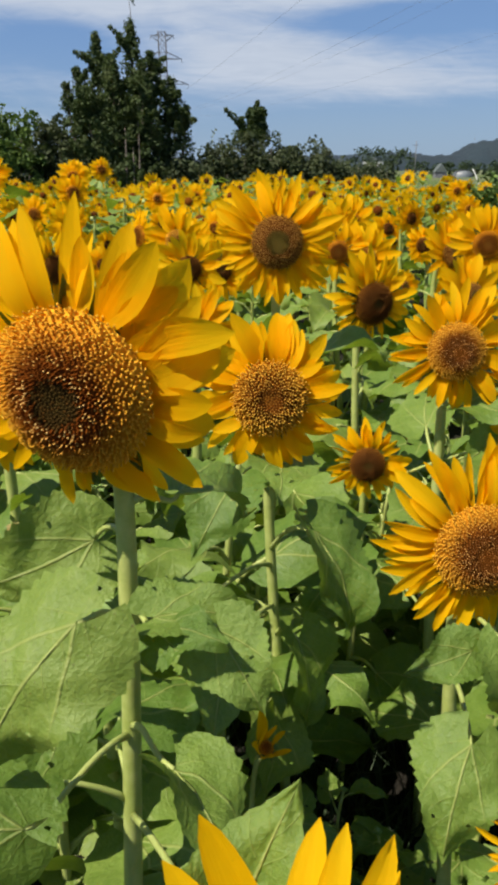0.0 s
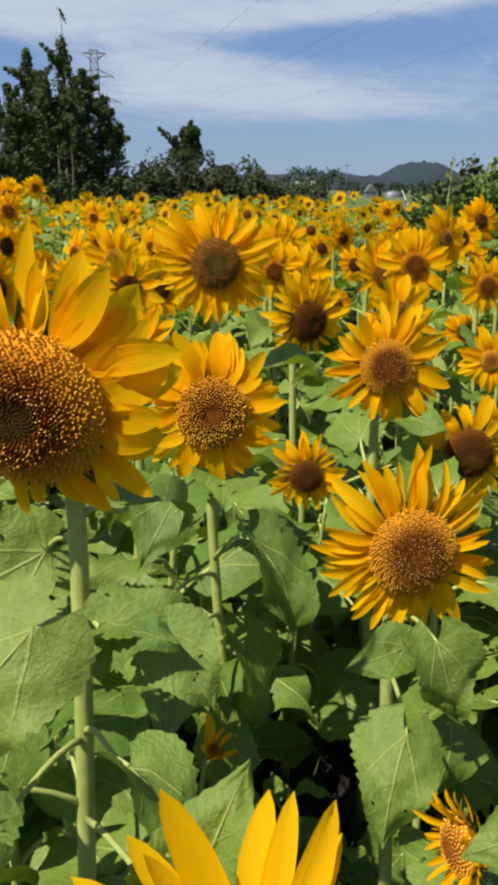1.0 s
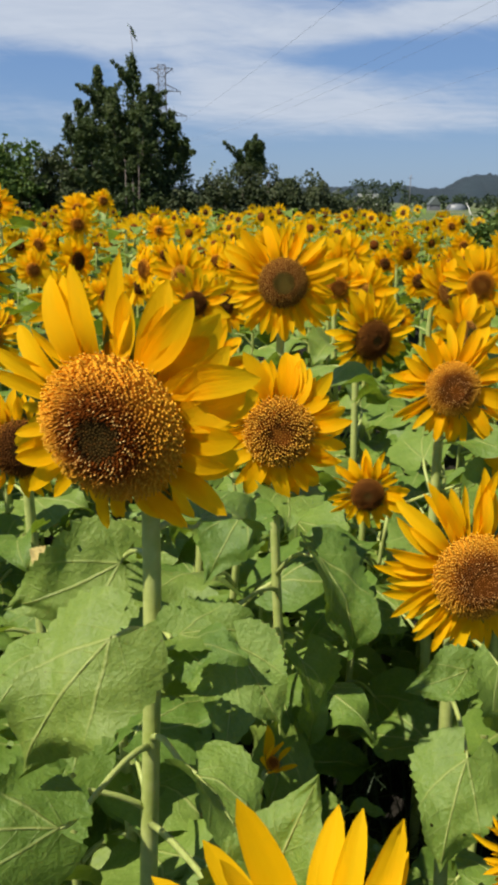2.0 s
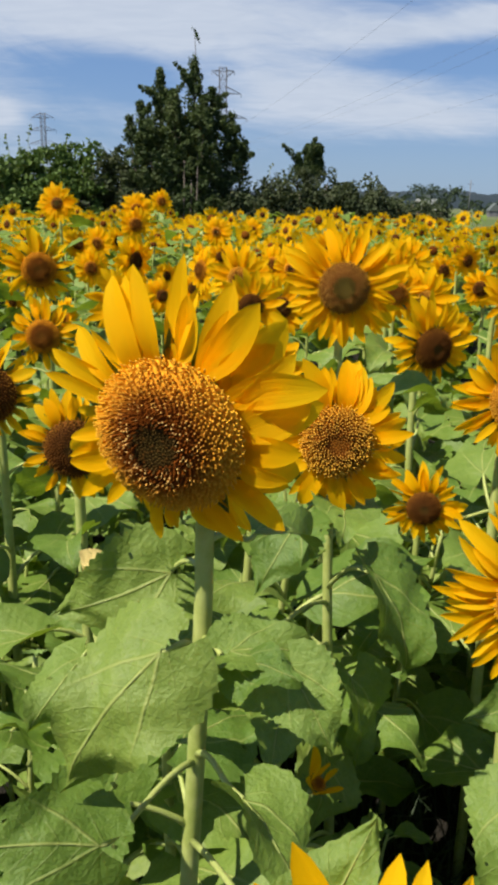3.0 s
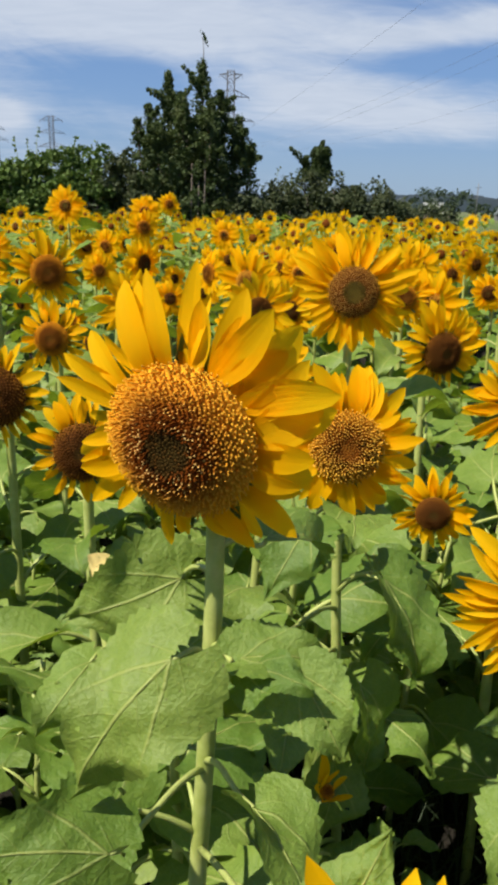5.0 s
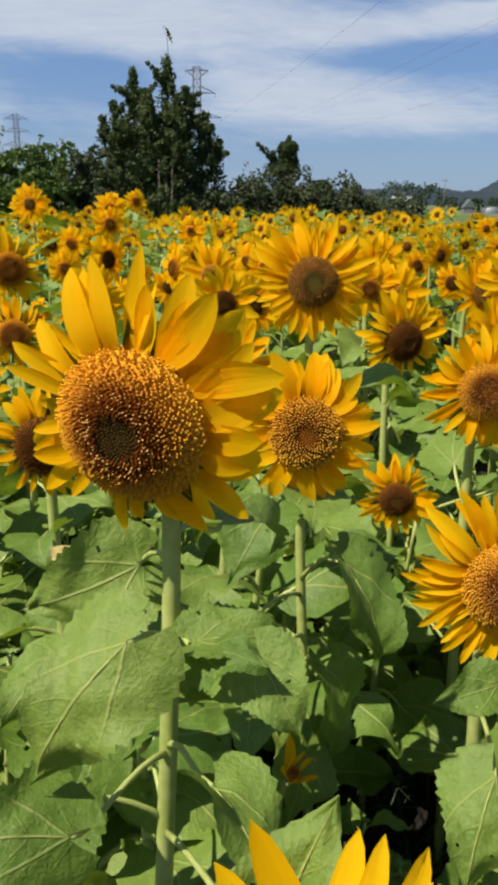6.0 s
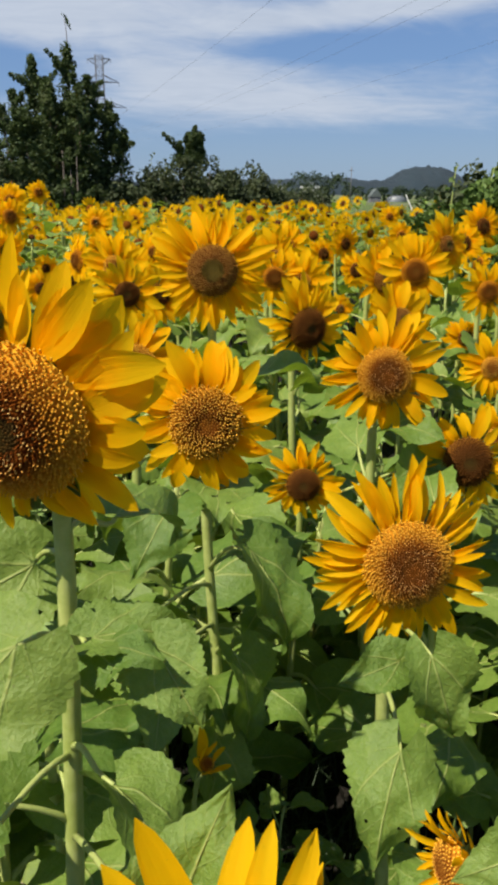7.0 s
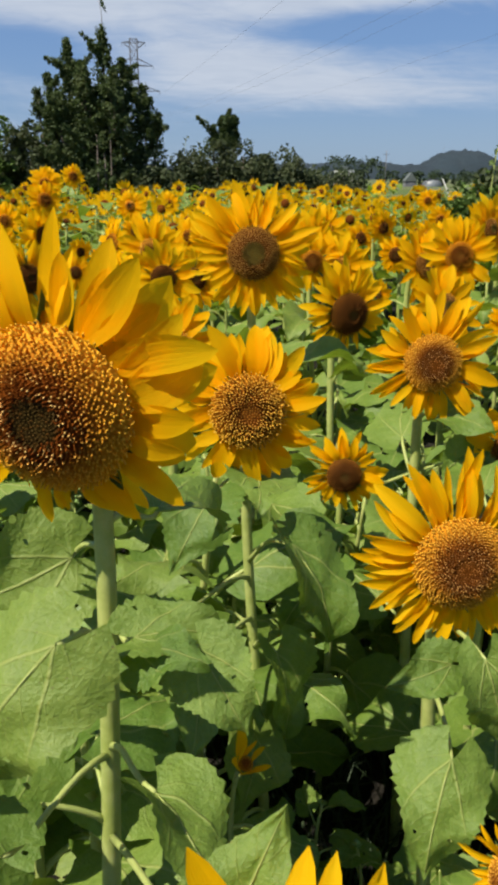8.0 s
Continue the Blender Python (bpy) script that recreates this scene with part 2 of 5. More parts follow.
def foliage_wire(a, b, c, share):
    def wire(N):
        isl = N.add("ShaderNodeNewGeometry").outputs["Random Per Island"]
        where = N.add("ShaderNodeTexCoord").outputs["Object"]
        n = N.noise(where, 2.6, 4.0)
        colour = N.mix(isl, a, b)
        colour = N.mix(N.step(n, 0.45, 0.70, 0.0, 0.6), colour, c)
        return glossy_leaf(N, colour, N.mix(0.4, colour, (0.10, 0.16, 0.02)), 0.6, share, None, 0.18)

    return wire


LEAF_TREE = material("tree_leaf", foliage_wire((0.032, 0.056, 0.020), (0.086, 0.122, 0.042), (0.135, 0.162, 0.062), 0.27))
LEAF_VINE = material("vine_leaf", foliage_wire((0.050, 0.098, 0.022), (0.125, 0.195, 0.044), (0.155, 0.220, 0.052), 0.27))
LEAF_HEDGE = material("hedge_leaf", foliage_wire((0.032, 0.048, 0.020), (0.078, 0.098, 0.042), (0.115, 0.122, 0.066), 0.18))
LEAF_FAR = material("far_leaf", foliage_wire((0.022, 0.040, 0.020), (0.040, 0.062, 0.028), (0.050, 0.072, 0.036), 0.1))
BARK = plain("bark", (0.10, 0.075, 0.055), (0.20, 0.165, 0.13), 14.0, 0.85, 0, 0.8, 0.01)
TWIG = plain("dry_twig", (0.10, 0.08, 0.065), (0.22, 0.18, 0.15), 30.0, 0.8, 0, 0.4)
STEEL = plain("galvanised_steel", (0.070, 0.080, 0.095), (0.11, 0.12, 0.14), 3.0, 0.6, 0.1, 0.05)
WIRE = plain("cable", (0.06, 0.065, 0.075), (0.10, 0.105, 0.115), 2.0, 0.6, 0.2, 0.05)
VINYL = plain("greenhouse_film", (0.13, 0.15, 0.165), (0.20, 0.22, 0.23), 2.0, 0.45, 0, 0.1)
PAINT = plain("weathered_white_paint", (0.50, 0.50, 0.48), (0.70, 0.70, 0.67), 20.0, 0.6)
ROOF = plain("grey_green_roof", (0.075, 0.095, 0.09), (0.12, 0.14, 0.13), 3.0, 0.7)
CONCRETE = plain("pole_concrete", (0.12, 0.125, 0.13), (0.18, 0.185, 0.19), 6.0, 0.85)
DRY = plain("dry_litter", (0.16, 0.13, 0.08), (0.34, 0.29, 0.20), 40.0, 0.85, 0, 0.3)
HILL = plain("wooded_hill", (0.009, 0.020, 0.028), (0.017, 0.032, 0.042), 0.06, 0.95, 0, 0.8, 3.0)


def ground_wire(N):
    where = N.add("ShaderNodeTexCoord").outputs["Object"]
    fine = N.noise(where, 22.0, 8.0, 0.65)
    clod = N.noise(where, 4.5, 5.0, 0.6)
    wide = N.noise(where, 0.035, 4.0, 0.55)
    # near-black field soil: the shade under the plants is put into its colour
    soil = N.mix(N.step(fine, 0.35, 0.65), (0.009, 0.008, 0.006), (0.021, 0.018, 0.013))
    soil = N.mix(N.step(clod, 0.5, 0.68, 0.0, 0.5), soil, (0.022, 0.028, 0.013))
    grass = N.mix(N.step(fine, 0.3, 0.7), (0.060, 0.095, 0.024), (0.115, 0.150, 0.045))
    straw = N.mix(fine, (0.11, 0.115, 0.065), (0.16, 0.16, 0.10))
    open_land = N.mix(N.step(wide, 0.47, 0.56), grass, straw)
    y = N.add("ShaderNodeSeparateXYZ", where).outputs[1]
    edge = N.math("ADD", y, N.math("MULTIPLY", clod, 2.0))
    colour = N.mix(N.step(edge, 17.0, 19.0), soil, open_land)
    p = N.add("ShaderNodeBsdfPrincipled")
    N.put(p, "Base Color", colour)
    N.put(p, "Roughness", 0.95)
    N.put(p, "Specular IOR Level", 0.2)
    N.put(p, "Normal", relief(N, N.math("ADD", fine, clod), 0.9, 0.03))
    return p.outputs[0]


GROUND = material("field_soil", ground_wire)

# ---- mesh helpers ----


def mesh_of(name, verts, faces, mats, slots=None, uvs=None, smooth=True, points=None):
    me = bpy.data.meshes.new(name)
    me.from_pydata([tuple(v) for v in verts], [], faces)
    for m in mats if isinstance(mats, (list, tuple)) else [mats]:
        me.materials.append(m)
    if slots is not None:
        me.polygons.foreach_set("material_index", slots)
    if smooth:
        me.polygons.foreach_set("use_smooth", [True] * len(me.polygons))
    if uvs is not None:
        layer = me.uv_layers.new(name="blade")
        loops = np.zeros(len(me.loops), dtype=np.int32)
        me.loops.foreach_get("vertex_index", loops)
        layer.data.foreach_set("uv", np.asarray(uvs, dtype=np.float32)[loops].ravel())
    for key, values in (points or {}).items():
        me.attributes.new(key, "FLOAT", "POINT").data.foreach_set("value", np.asarray(values, dtype=np.float32))
    me.update()
    return me


def part(name, me, parent, m=None, label=""):
    ob = new(name, me)
    ob.parent = parent
    if m is not None:
        ob.matrix_basis = m
    return tagged(ob, label)


def thing(name, label, category, m=None, group="", kind=""):
    ob = new(name)
    ob.empty_display_size = 0.1
    if m is not None:
        ob.matrix_basis = m
    return tagged(ob, label, category, group, kind)


def tube(line, radii, sides=8):
    """Verts and faces of a tapering tube along a line of points."""
    line = [Vector(p) for p in line]
    verts, faces = [], []
    side = None
    for i, p in enumerate(line):
        way = (line[min(i + 1, len(line) - 1)] - line[max(i - 1, 0)]).normalized()
        if side is None:
            side = way.orthogonal().normalized()
        side = (side - way * side.dot(way)).normalized()
        other = way.cross(side)
        for k in range(sides):
            a = 2 * math.pi * k / sides
            verts.append(p + (side * math.cos(a) + other * math.sin(a)) * radii[i])
    for i in range(len(line) - 1):
        for k in range(sides):
            j = (k + 1) % sides
            faces.append((i * sides + k, i * sides + j, (i + 1) * sides + j, (i + 1) * sides + k))
    faces.append(tuple(reversed(range(sides))))
    faces.append(tuple((len(line) - 1) * sides + k for k in range(sides)))
    return verts, faces


def merge(*pieces):
    verts, faces = [], []
    for v, f in pieces:
        n = len(verts)
        verts.extend(v)
        faces.extend(tuple(i + n for i in q) for q in f)
    return verts, faces


def glide(a, b, c, d, n):
    """n points along a cubic curve."""
    a, b, c, d = map(Vector, (a, b, c, d))
    out = []
    for i in range(n):
        t = i / (n - 1)
        out.append(a * (1 - t) ** 3 + b * 3 * t * (1 - t) ** 2 + c * 3 * t * t * (1 - t) + d * t ** 3)
    return out


def facing(origin, normal, spin=0.0, size=1.0):
    """A pose whose z looks along normal and whose y stays as upright as it can."""
    z = Vector(normal).normalized()
    x = Vector((0, 0, 1)).cross(z)
    x = x.normalized() if x.length > 1e-4 else Vector((1, 0, 0))
    y = z.cross(x)
    m = Matrix((x, y, z)).transposed().to_4x4()
    return Matrix.Translation(origin) @ m @ Matrix.Rotation(spin, 4, "Z") @ Matrix.Scale(size, 4)


def blade_pose(origin, tip, up, size):
    """A pose for a blade that starts at origin, runs towards tip and shows its face to up."""
    x = (Vector(tip) - Vector(origin)).normalized()
    z = Vector(up)
    z = (z - x * z.dot(x)).normalized()
    y = z.cross(x)
    return Matrix.Translation(origin) @ Matrix((x, y, z)).transposed().to_4x4() @ Matrix.Scale(size, 4)

# ---- sunflower pieces ----
WIDTHS_S = (0.0, 0.02, 0.06, 0.12, 0.20, 0.32, 0.5, 0.7, 0.86, 1.0)


def leaf_blade(seed, rows=20, cols=4, lift=0.35, droop=1.1, fold=0.22, holes=0, stalk=True, slim=1.0, mat=None):
    """A toothed heart-shaped blade one unit long from its base at the origin along +x, with its petiole behind it."""
    rng = random.Random(seed)
    half = np.interp(np.linspace(0, 1, rows) ** 1.35, WIDTHS_S, (0.10, 0.21, 0.31, 0.385, 0.43, 0.425, 0.34, 0.20, 0.09, 0.0)) * slim
    p1, p2, p3 = (rng.uniform(0, 6.28) for _ in range(3))
    bow = rng.uniform(-0.16, 0.16)
    x = z = 0.0
    spine = []
    for i in range(rows):
        s = (i / (rows - 1)) ** 1.35
        angle = lift - droop * s ** 1.3
        spine.append((x, z, angle))
        run = ((i + 1) / (rows - 1)) ** 1.35 - s
        x += math.cos(angle) * run
        z += math.sin(angle) * run
    verts, uvs, faces, slots = [], [], [], []
    for i, (sx, sz, angle) in enumerate(spine):
        s = (i / (rows - 1)) ** 1.35
        for j in range(-cols, cols + 1):
            q = j / cols
            h = half[i]
            if abs(j) == cols and 0 < i < rows - 1:
                h *= 1.0 + (0.05 if i % 2 else -0.03) + rng.uniform(-0.03, 0.03)
            h *= 1.0 + 0.10 * math.sin(7.5 * s + (p1 if q > 0 else p3)) * min(1.0, s * 6) * abs(q)
            y = h * q + bow * s * s
            back = -0.26 * abs(q) ** 1.5 * max(0.0, 1 - s * 3.0) ** 1.3 + 0.05 * abs(q) * s
            rise = fold * 1.5 * h * abs(q) ** 1.2 - 0.5 * fold * h * q * q * s
            rise += 0.10 * q * q * math.sin(9.0 * s + p1 + (1.5 if q > 0 else 0)) + 0.05 * q * math.sin(5.0 * s + p2) + 0.012 * math.sin(16 * s + 7 * abs(q) + p3)
            verts.append((sx + back * math.cos(angle) - rise * math.sin(angle), y, sz + back * math.sin(angle) + rise * math.cos(angle)))
            uvs.append((0.5 + 0.5 * q * (0.25 + 0.75 * h / 0.5), s))
    n = 2 * cols + 1
    gone = {(rng.randrange(3, rows - 5), rng.randrange(1, n - 2)) for _ in range(holes)}
    for i, j in sorted(gone):
        # eaten holes draw in unevenly
        ring = [i * n + j, i * n + j + 1, (i + 1) * n + j + 1, (i + 1) * n + j]
        mid = [sum(verts[a][c] for a in ring) / 4 for c in range(3)]
        for a in ring:
            pull = rng.uniform(0.0, 0.55)
            verts[a] = tuple(verts[a][c] + (mid[c] - verts[a][c]) * pull for c in range(3))
    for i in range(rows - 1):
        for j in range(n - 1):
            if (i, j) in gone:
                continue
            faces.append((i * n + j, i * n + j + 1, (i + 1) * n + j + 1, (i + 1) * n + j))
            slots.append(0)
    # raised rib under the midline
    rib_v, rib_f = tube([(sx, bow * (i / (rows - 1)) ** 2.7, sz - 0.006) for i, (sx, sz, _) in enumerate(spine)][: rows - 2 : 2],
                        [0.0042 * (1 - k / (rows / 2)) + 0.0012 for k in range(len(range(0, rows - 2, 2)))], 4)
    pieces = [(rib_v, rib_f)]
    if stalk:
        line = glide((-0.52, 0, -0.34), (-0.34, 0.02, -0.06), (-0.16, 0, 0.02), (0.02, 0, 0.0), 7)
        pieces.append(tube(line, [0.036, 0.028, 0.024, 0.022, 0.021, 0.019, 0.015], 6))
    for v, f in pieces:
        k = len(verts)
        verts.extend(v)
        uvs.extend((0.5, 0.3) for _ in v)
        faces.extend(tuple(a + k for a in q) for q in f)
        slots.extend([1] * len(f))
    return mesh_of("leaf", verts, faces, [mat or BLADE, STALK], slots, uvs)


LEAVES = [leaf_blade(k, 16, 3, 0.12 + 0.10 * (k % 4), 0.45 + 0.24 * (k % 5), (0.30, -0.22, 0.14)[k % 3], k % 3, slim=0.88 + 0.06 * (k % 4)) for k in range(9)]
FINE_LEAVES = [leaf_blade(40 + k, 34, 6, 0.10 + 0.08 * (k % 3), 0.5 + 0.25 * (k % 4), (0.24, -0.20, 0.12)[k % 3], 1 + k % 3, stalk=False, slim=0.92 + 0.08 * (k % 3)) for k in range(7)]


def petal_verts(seed, rows=8, cols=2, width=0.15, curl=0.25, split=False):
    """One ray petal of unit length along +x, its face to +z."""
    rng = random.Random(seed)
    half = np.interp(np.linspace(0, 1, rows), (0, 0.12, 0.35, 0.6, 0.82, 0.94, 1), (0.45, 0.70, 1.0, 0.97, 0.68, 0.37, 0.03)) * width
    twist, lean = rng.uniform(-0.35, 0.35), rng.uniform(-0.16, 0.16)
    verts, uvs, faces = [], [], []
    x = z = 0.0
    for i in range(rows):
        s = i / (rows - 1)
        a = curl * (0.5 - 1.6 * s) + 0.10 * math.sin(6 * s + seed)
        for j in range(-cols, cols + 1):
            q = j / cols
            y = half[i] * q
            lift = 0.20 * half[i] * abs(q) + 0.008 * (1 if j % 2 else -1) * math.sin(3.1416 * s) + twist * s * y
            notch = -0.07 if split and i == rows - 1 and j == 0 else 0.0
            verts.append((x + notch - lift * math.sin(a), y + lean * s * s, z + lift * math.cos(a)))
            uvs.append((0.5 + 0.5 * q, s))
        x += math.cos(a) / (rows - 1)
        z += math.sin(a) / (rows - 1)
    n = 2 * cols + 1
    for i in range(rows - 1):
        for j in range(n - 1):
            faces.append((i * n + j, i * n + j + 1, (i + 1) * n + j + 1, (i + 1) * n + j))
    return verts, faces, uvs


def petal_mesh(seed, mat, **kw):
    v, f, uv = petal_verts(seed, **kw)
    return mesh_of("petal", v, f, mat, None, uv)


PETALS = {mat: [petal_mesh(k, mat, rows=10, cols=3, width=0.135 + 0.02 * (k % 4), curl=(-0.35, 0.12, 0.45, 0.7, -0.1, 0.25)[k % 6], split=k % 5 == 2) for k in range(9)] for mat in (PETAL, PETAL_DEEP)}


def dome(r):
    """Height of the seed head's face at r of its radius."""
    return 0.46 * (1 - r ** 2.4) - 0.045 * math.exp(-((r / 0.26) ** 2))


def disc_mesh(seed, kind, count, radius, tall):
    """The seed head: a domed cushion closed behind, and on it florets set in a spiral, with unit radius."""
    rng = random.Random(seed)
    verts, faces, ring, tip = [], [], [], []
    steps, sides = 9, 28
    for i in range(steps + 1):
        r = i / steps
        for k in range(sides):
            a = 2 * math.pi * k / sides
            verts.append((r * math.cos(a), r * math.sin(a), dome(r) - 0.02))
            ring.append(r), tip.append(0)
    for k in range(sides):
        a = 2 * math.pi * k / sides
        verts.append((0.8 * math.cos(a), 0.8 * math.sin(a), -0.22))
        ring.append(1.0), tip.append(0)
    for i in range(steps + 1):
        for k in range(sides):
            j = (k + 1) % sides
            faces.append((i * sides + k, (i + 1) * sides + k, (i + 1) * sides + j, i * sides + j))
    for k in range(count):
        r = math.sqrt((k + 0.5) / count) * 1.01
        a = k * 2.399963 + rng.uniform(-0.03, 0.03)
        w = 0.98 / math.sqrt(count) * (0.80 if r > 0.32 else 0.85)
        slope = math.atan2(0.72 * r ** 1.4, 1.0) + rng.uniform(-0.15, 0.15)
        n = Vector((math.sin(slope) * math.cos(a), math.sin(slope) * math.sin(a), math.cos(slope)))
        base = Vector((r * math.cos(a), r * math.sin(a), dome(min(r, 1.0)) - 0.03))
        h = tall * (0.25 if r < 0.27 else 0.75 + 0.6 * r) * rng.uniform(0.7, 1.3)
        s = n.orthogonal().normalized()
        t = n.cross(s)
        v0 = len(verts)
        for lift, wide, mark in ((0.0, 1.0, 0), (h * 0.7, 0.56, 0.15), (h, 0.66 if r < 0.62 else 0.86, 1.0)):
            for q in range(4):
                b = q * math.pi / 2 + a
                verts.append(base + n * (lift + 0.03) + (s * math.cos(b) + t * math.sin(b)) * w * wide)
                ring.append(r), tip.append(mark)
        verts.append(base + n * (h * 1.18 + 0.03))
        ring.append(r), tip.append(1.0)
        for lvl in (0, 4):
            for q in range(4):
                p = (q + 1) % 4
                faces.append((v0 + lvl + q, v0 + lvl + p, v0 + lvl + 4 + p, v0 + lvl + 4 + q))
        for q in range(4):
            faces.append((v0 + 8 + q, v0 + 8 + (q + 1) % 4, v0 + 12))
    verts = [tuple(c * radius for c in v) for v in verts]
    return mesh_of("disc", verts, faces, DISCS[kind], points={"ring": ring, "tip": tip}, smooth=False)


def calyx_mesh(seed, radius, reach, count=22):
    """The green cup behind the head, its rim drawn out into pointed bracts."""
    rng = random.Random(seed)
    verts, faces = [], []
    sides = count * 2
    rim = []
    for k in range(sides):
        a = 2 * math.pi * (k + rng.uniform(-0.2, 0.2)) / sides
        if k % 2:
            rim.append((radius * 0.98, -0.14 * radius, a))
        else:
            l = reach * rng.uniform(0.55, 1.1)
            rim.append((radius * 0.98 + l * 0.85, -0.14 * radius - l * rng.uniform(-0.1, 0.55), a))
    levels = ((0.98, -0.32), (0.70, -0.52), (0.30, -0.66), (0.14, -0.80))
    for r, z, a in rim:
        verts.append((r * math.cos(a), r * math.sin(a), z))
    for r, z in levels:
        for k in range(sides):
            a = 2 * math.pi * k / sides
            verts.append((r * radius * math.cos(a), r * radius * math.sin(a), z * radius))
    for i in range(len(levels)):
        for k in range(sides):
            j = (k + 1) % sides
            faces.append((i * sides + k, (i + 1) * sides + k, (i + 1) * sides + j, i * sides + j))
    return mesh_of("calyx", verts, faces, BRACT)


def petal_ring(seed, radius, length, count, mat, fold=0.25):
    """All ray petals of a head in one mesh, for plants that stand farther off."""
    rng = random.Random(seed)
    verts, faces, uvs = [], [], []
    for k in range(count):
        v, f, uv = petal_verts(seed * 50 + k, 6, 1, rng.uniform(0.14, 0.20), rng.uniform(-0.4, 0.8))
        a = 2 * math.pi * (k + rng.uniform(-0.35, 0.35)) / count
        m = Matrix.Rotation(a, 4, "Z") @ Matrix.Translation((radius * 0.93, 0, -0.02 * radius - 0.004 * (k % 3))) @ Matrix.Rotation(-(fold * 0.5 * (k % 3) + rng.uniform(-0.45, 0.05)), 4, "Y") @ Matrix.Scale(length * rng.uniform(0.75, 1.1), 4)
        n = len(verts)
        verts += [m @ Vector(p) for p in v]
        faces += [tuple(i + n for i in q) for q in f]
        uvs += uv
    return mesh_of("ray_petals", verts, faces, mat, None, uvs)


def stem_line(base, head, normal, bow=(0, 0)):
    """From the soil up, hooking over into the back of the head."""
    base, head, n = Vector(base), Vector(head), Vector(normal).normalized()
    neck = head - n * 0.035
    low = neck - n * 0.05 - Vector((0, 0, 0.10))
    line = glide(base, base + Vector((bow[0], bow[1], low.z * 0.4)), low - Vector((0, 0, low.z * 0.25)), low, 10)
    return line + glide(low, low + Vector((0, 0, 0.06)), neck - n * 0.03 + Vector((0, 0, 0.004)), neck, 6)[1:]


def at_height(line, z):
    for a, b in zip(line, line[1:]):
        if a.z <= z <= b.z:
            return a.lerp(b, (z - a.z) / max(b.z - a.z, 1e-6))
    return line[0].copy() if z < line[0].z else line[-1].copy()


def add_leaves(plant, line, rng, heights, sizes, start=0.0, meshes=None):
    origin = Vector(plant.matrix_basis.translation)
    for k, (h, size) in enumerate(zip(heights, sizes)):
        a = start + k * 2.4 + rng.uniform(-0.35, 0.35)
        p = at_height(line, h)
        m = Matrix.Translation(p - origin) @ Matrix.Rotation(a, 4, "Z") @ Matrix.Rotation(rng.uniform(-0.35, 0.38), 4, "Y") @ Matrix.Rotation(rng.uniform(-0.5, 0.5), 4, "X") @ Matrix.Scale(size, 4) @ Matrix.Translation((0.50, 0, 0.33))
        part("leaf", (meshes or LEAVES)[rng.randrange(len(meshes or LEAVES))], plant, m)


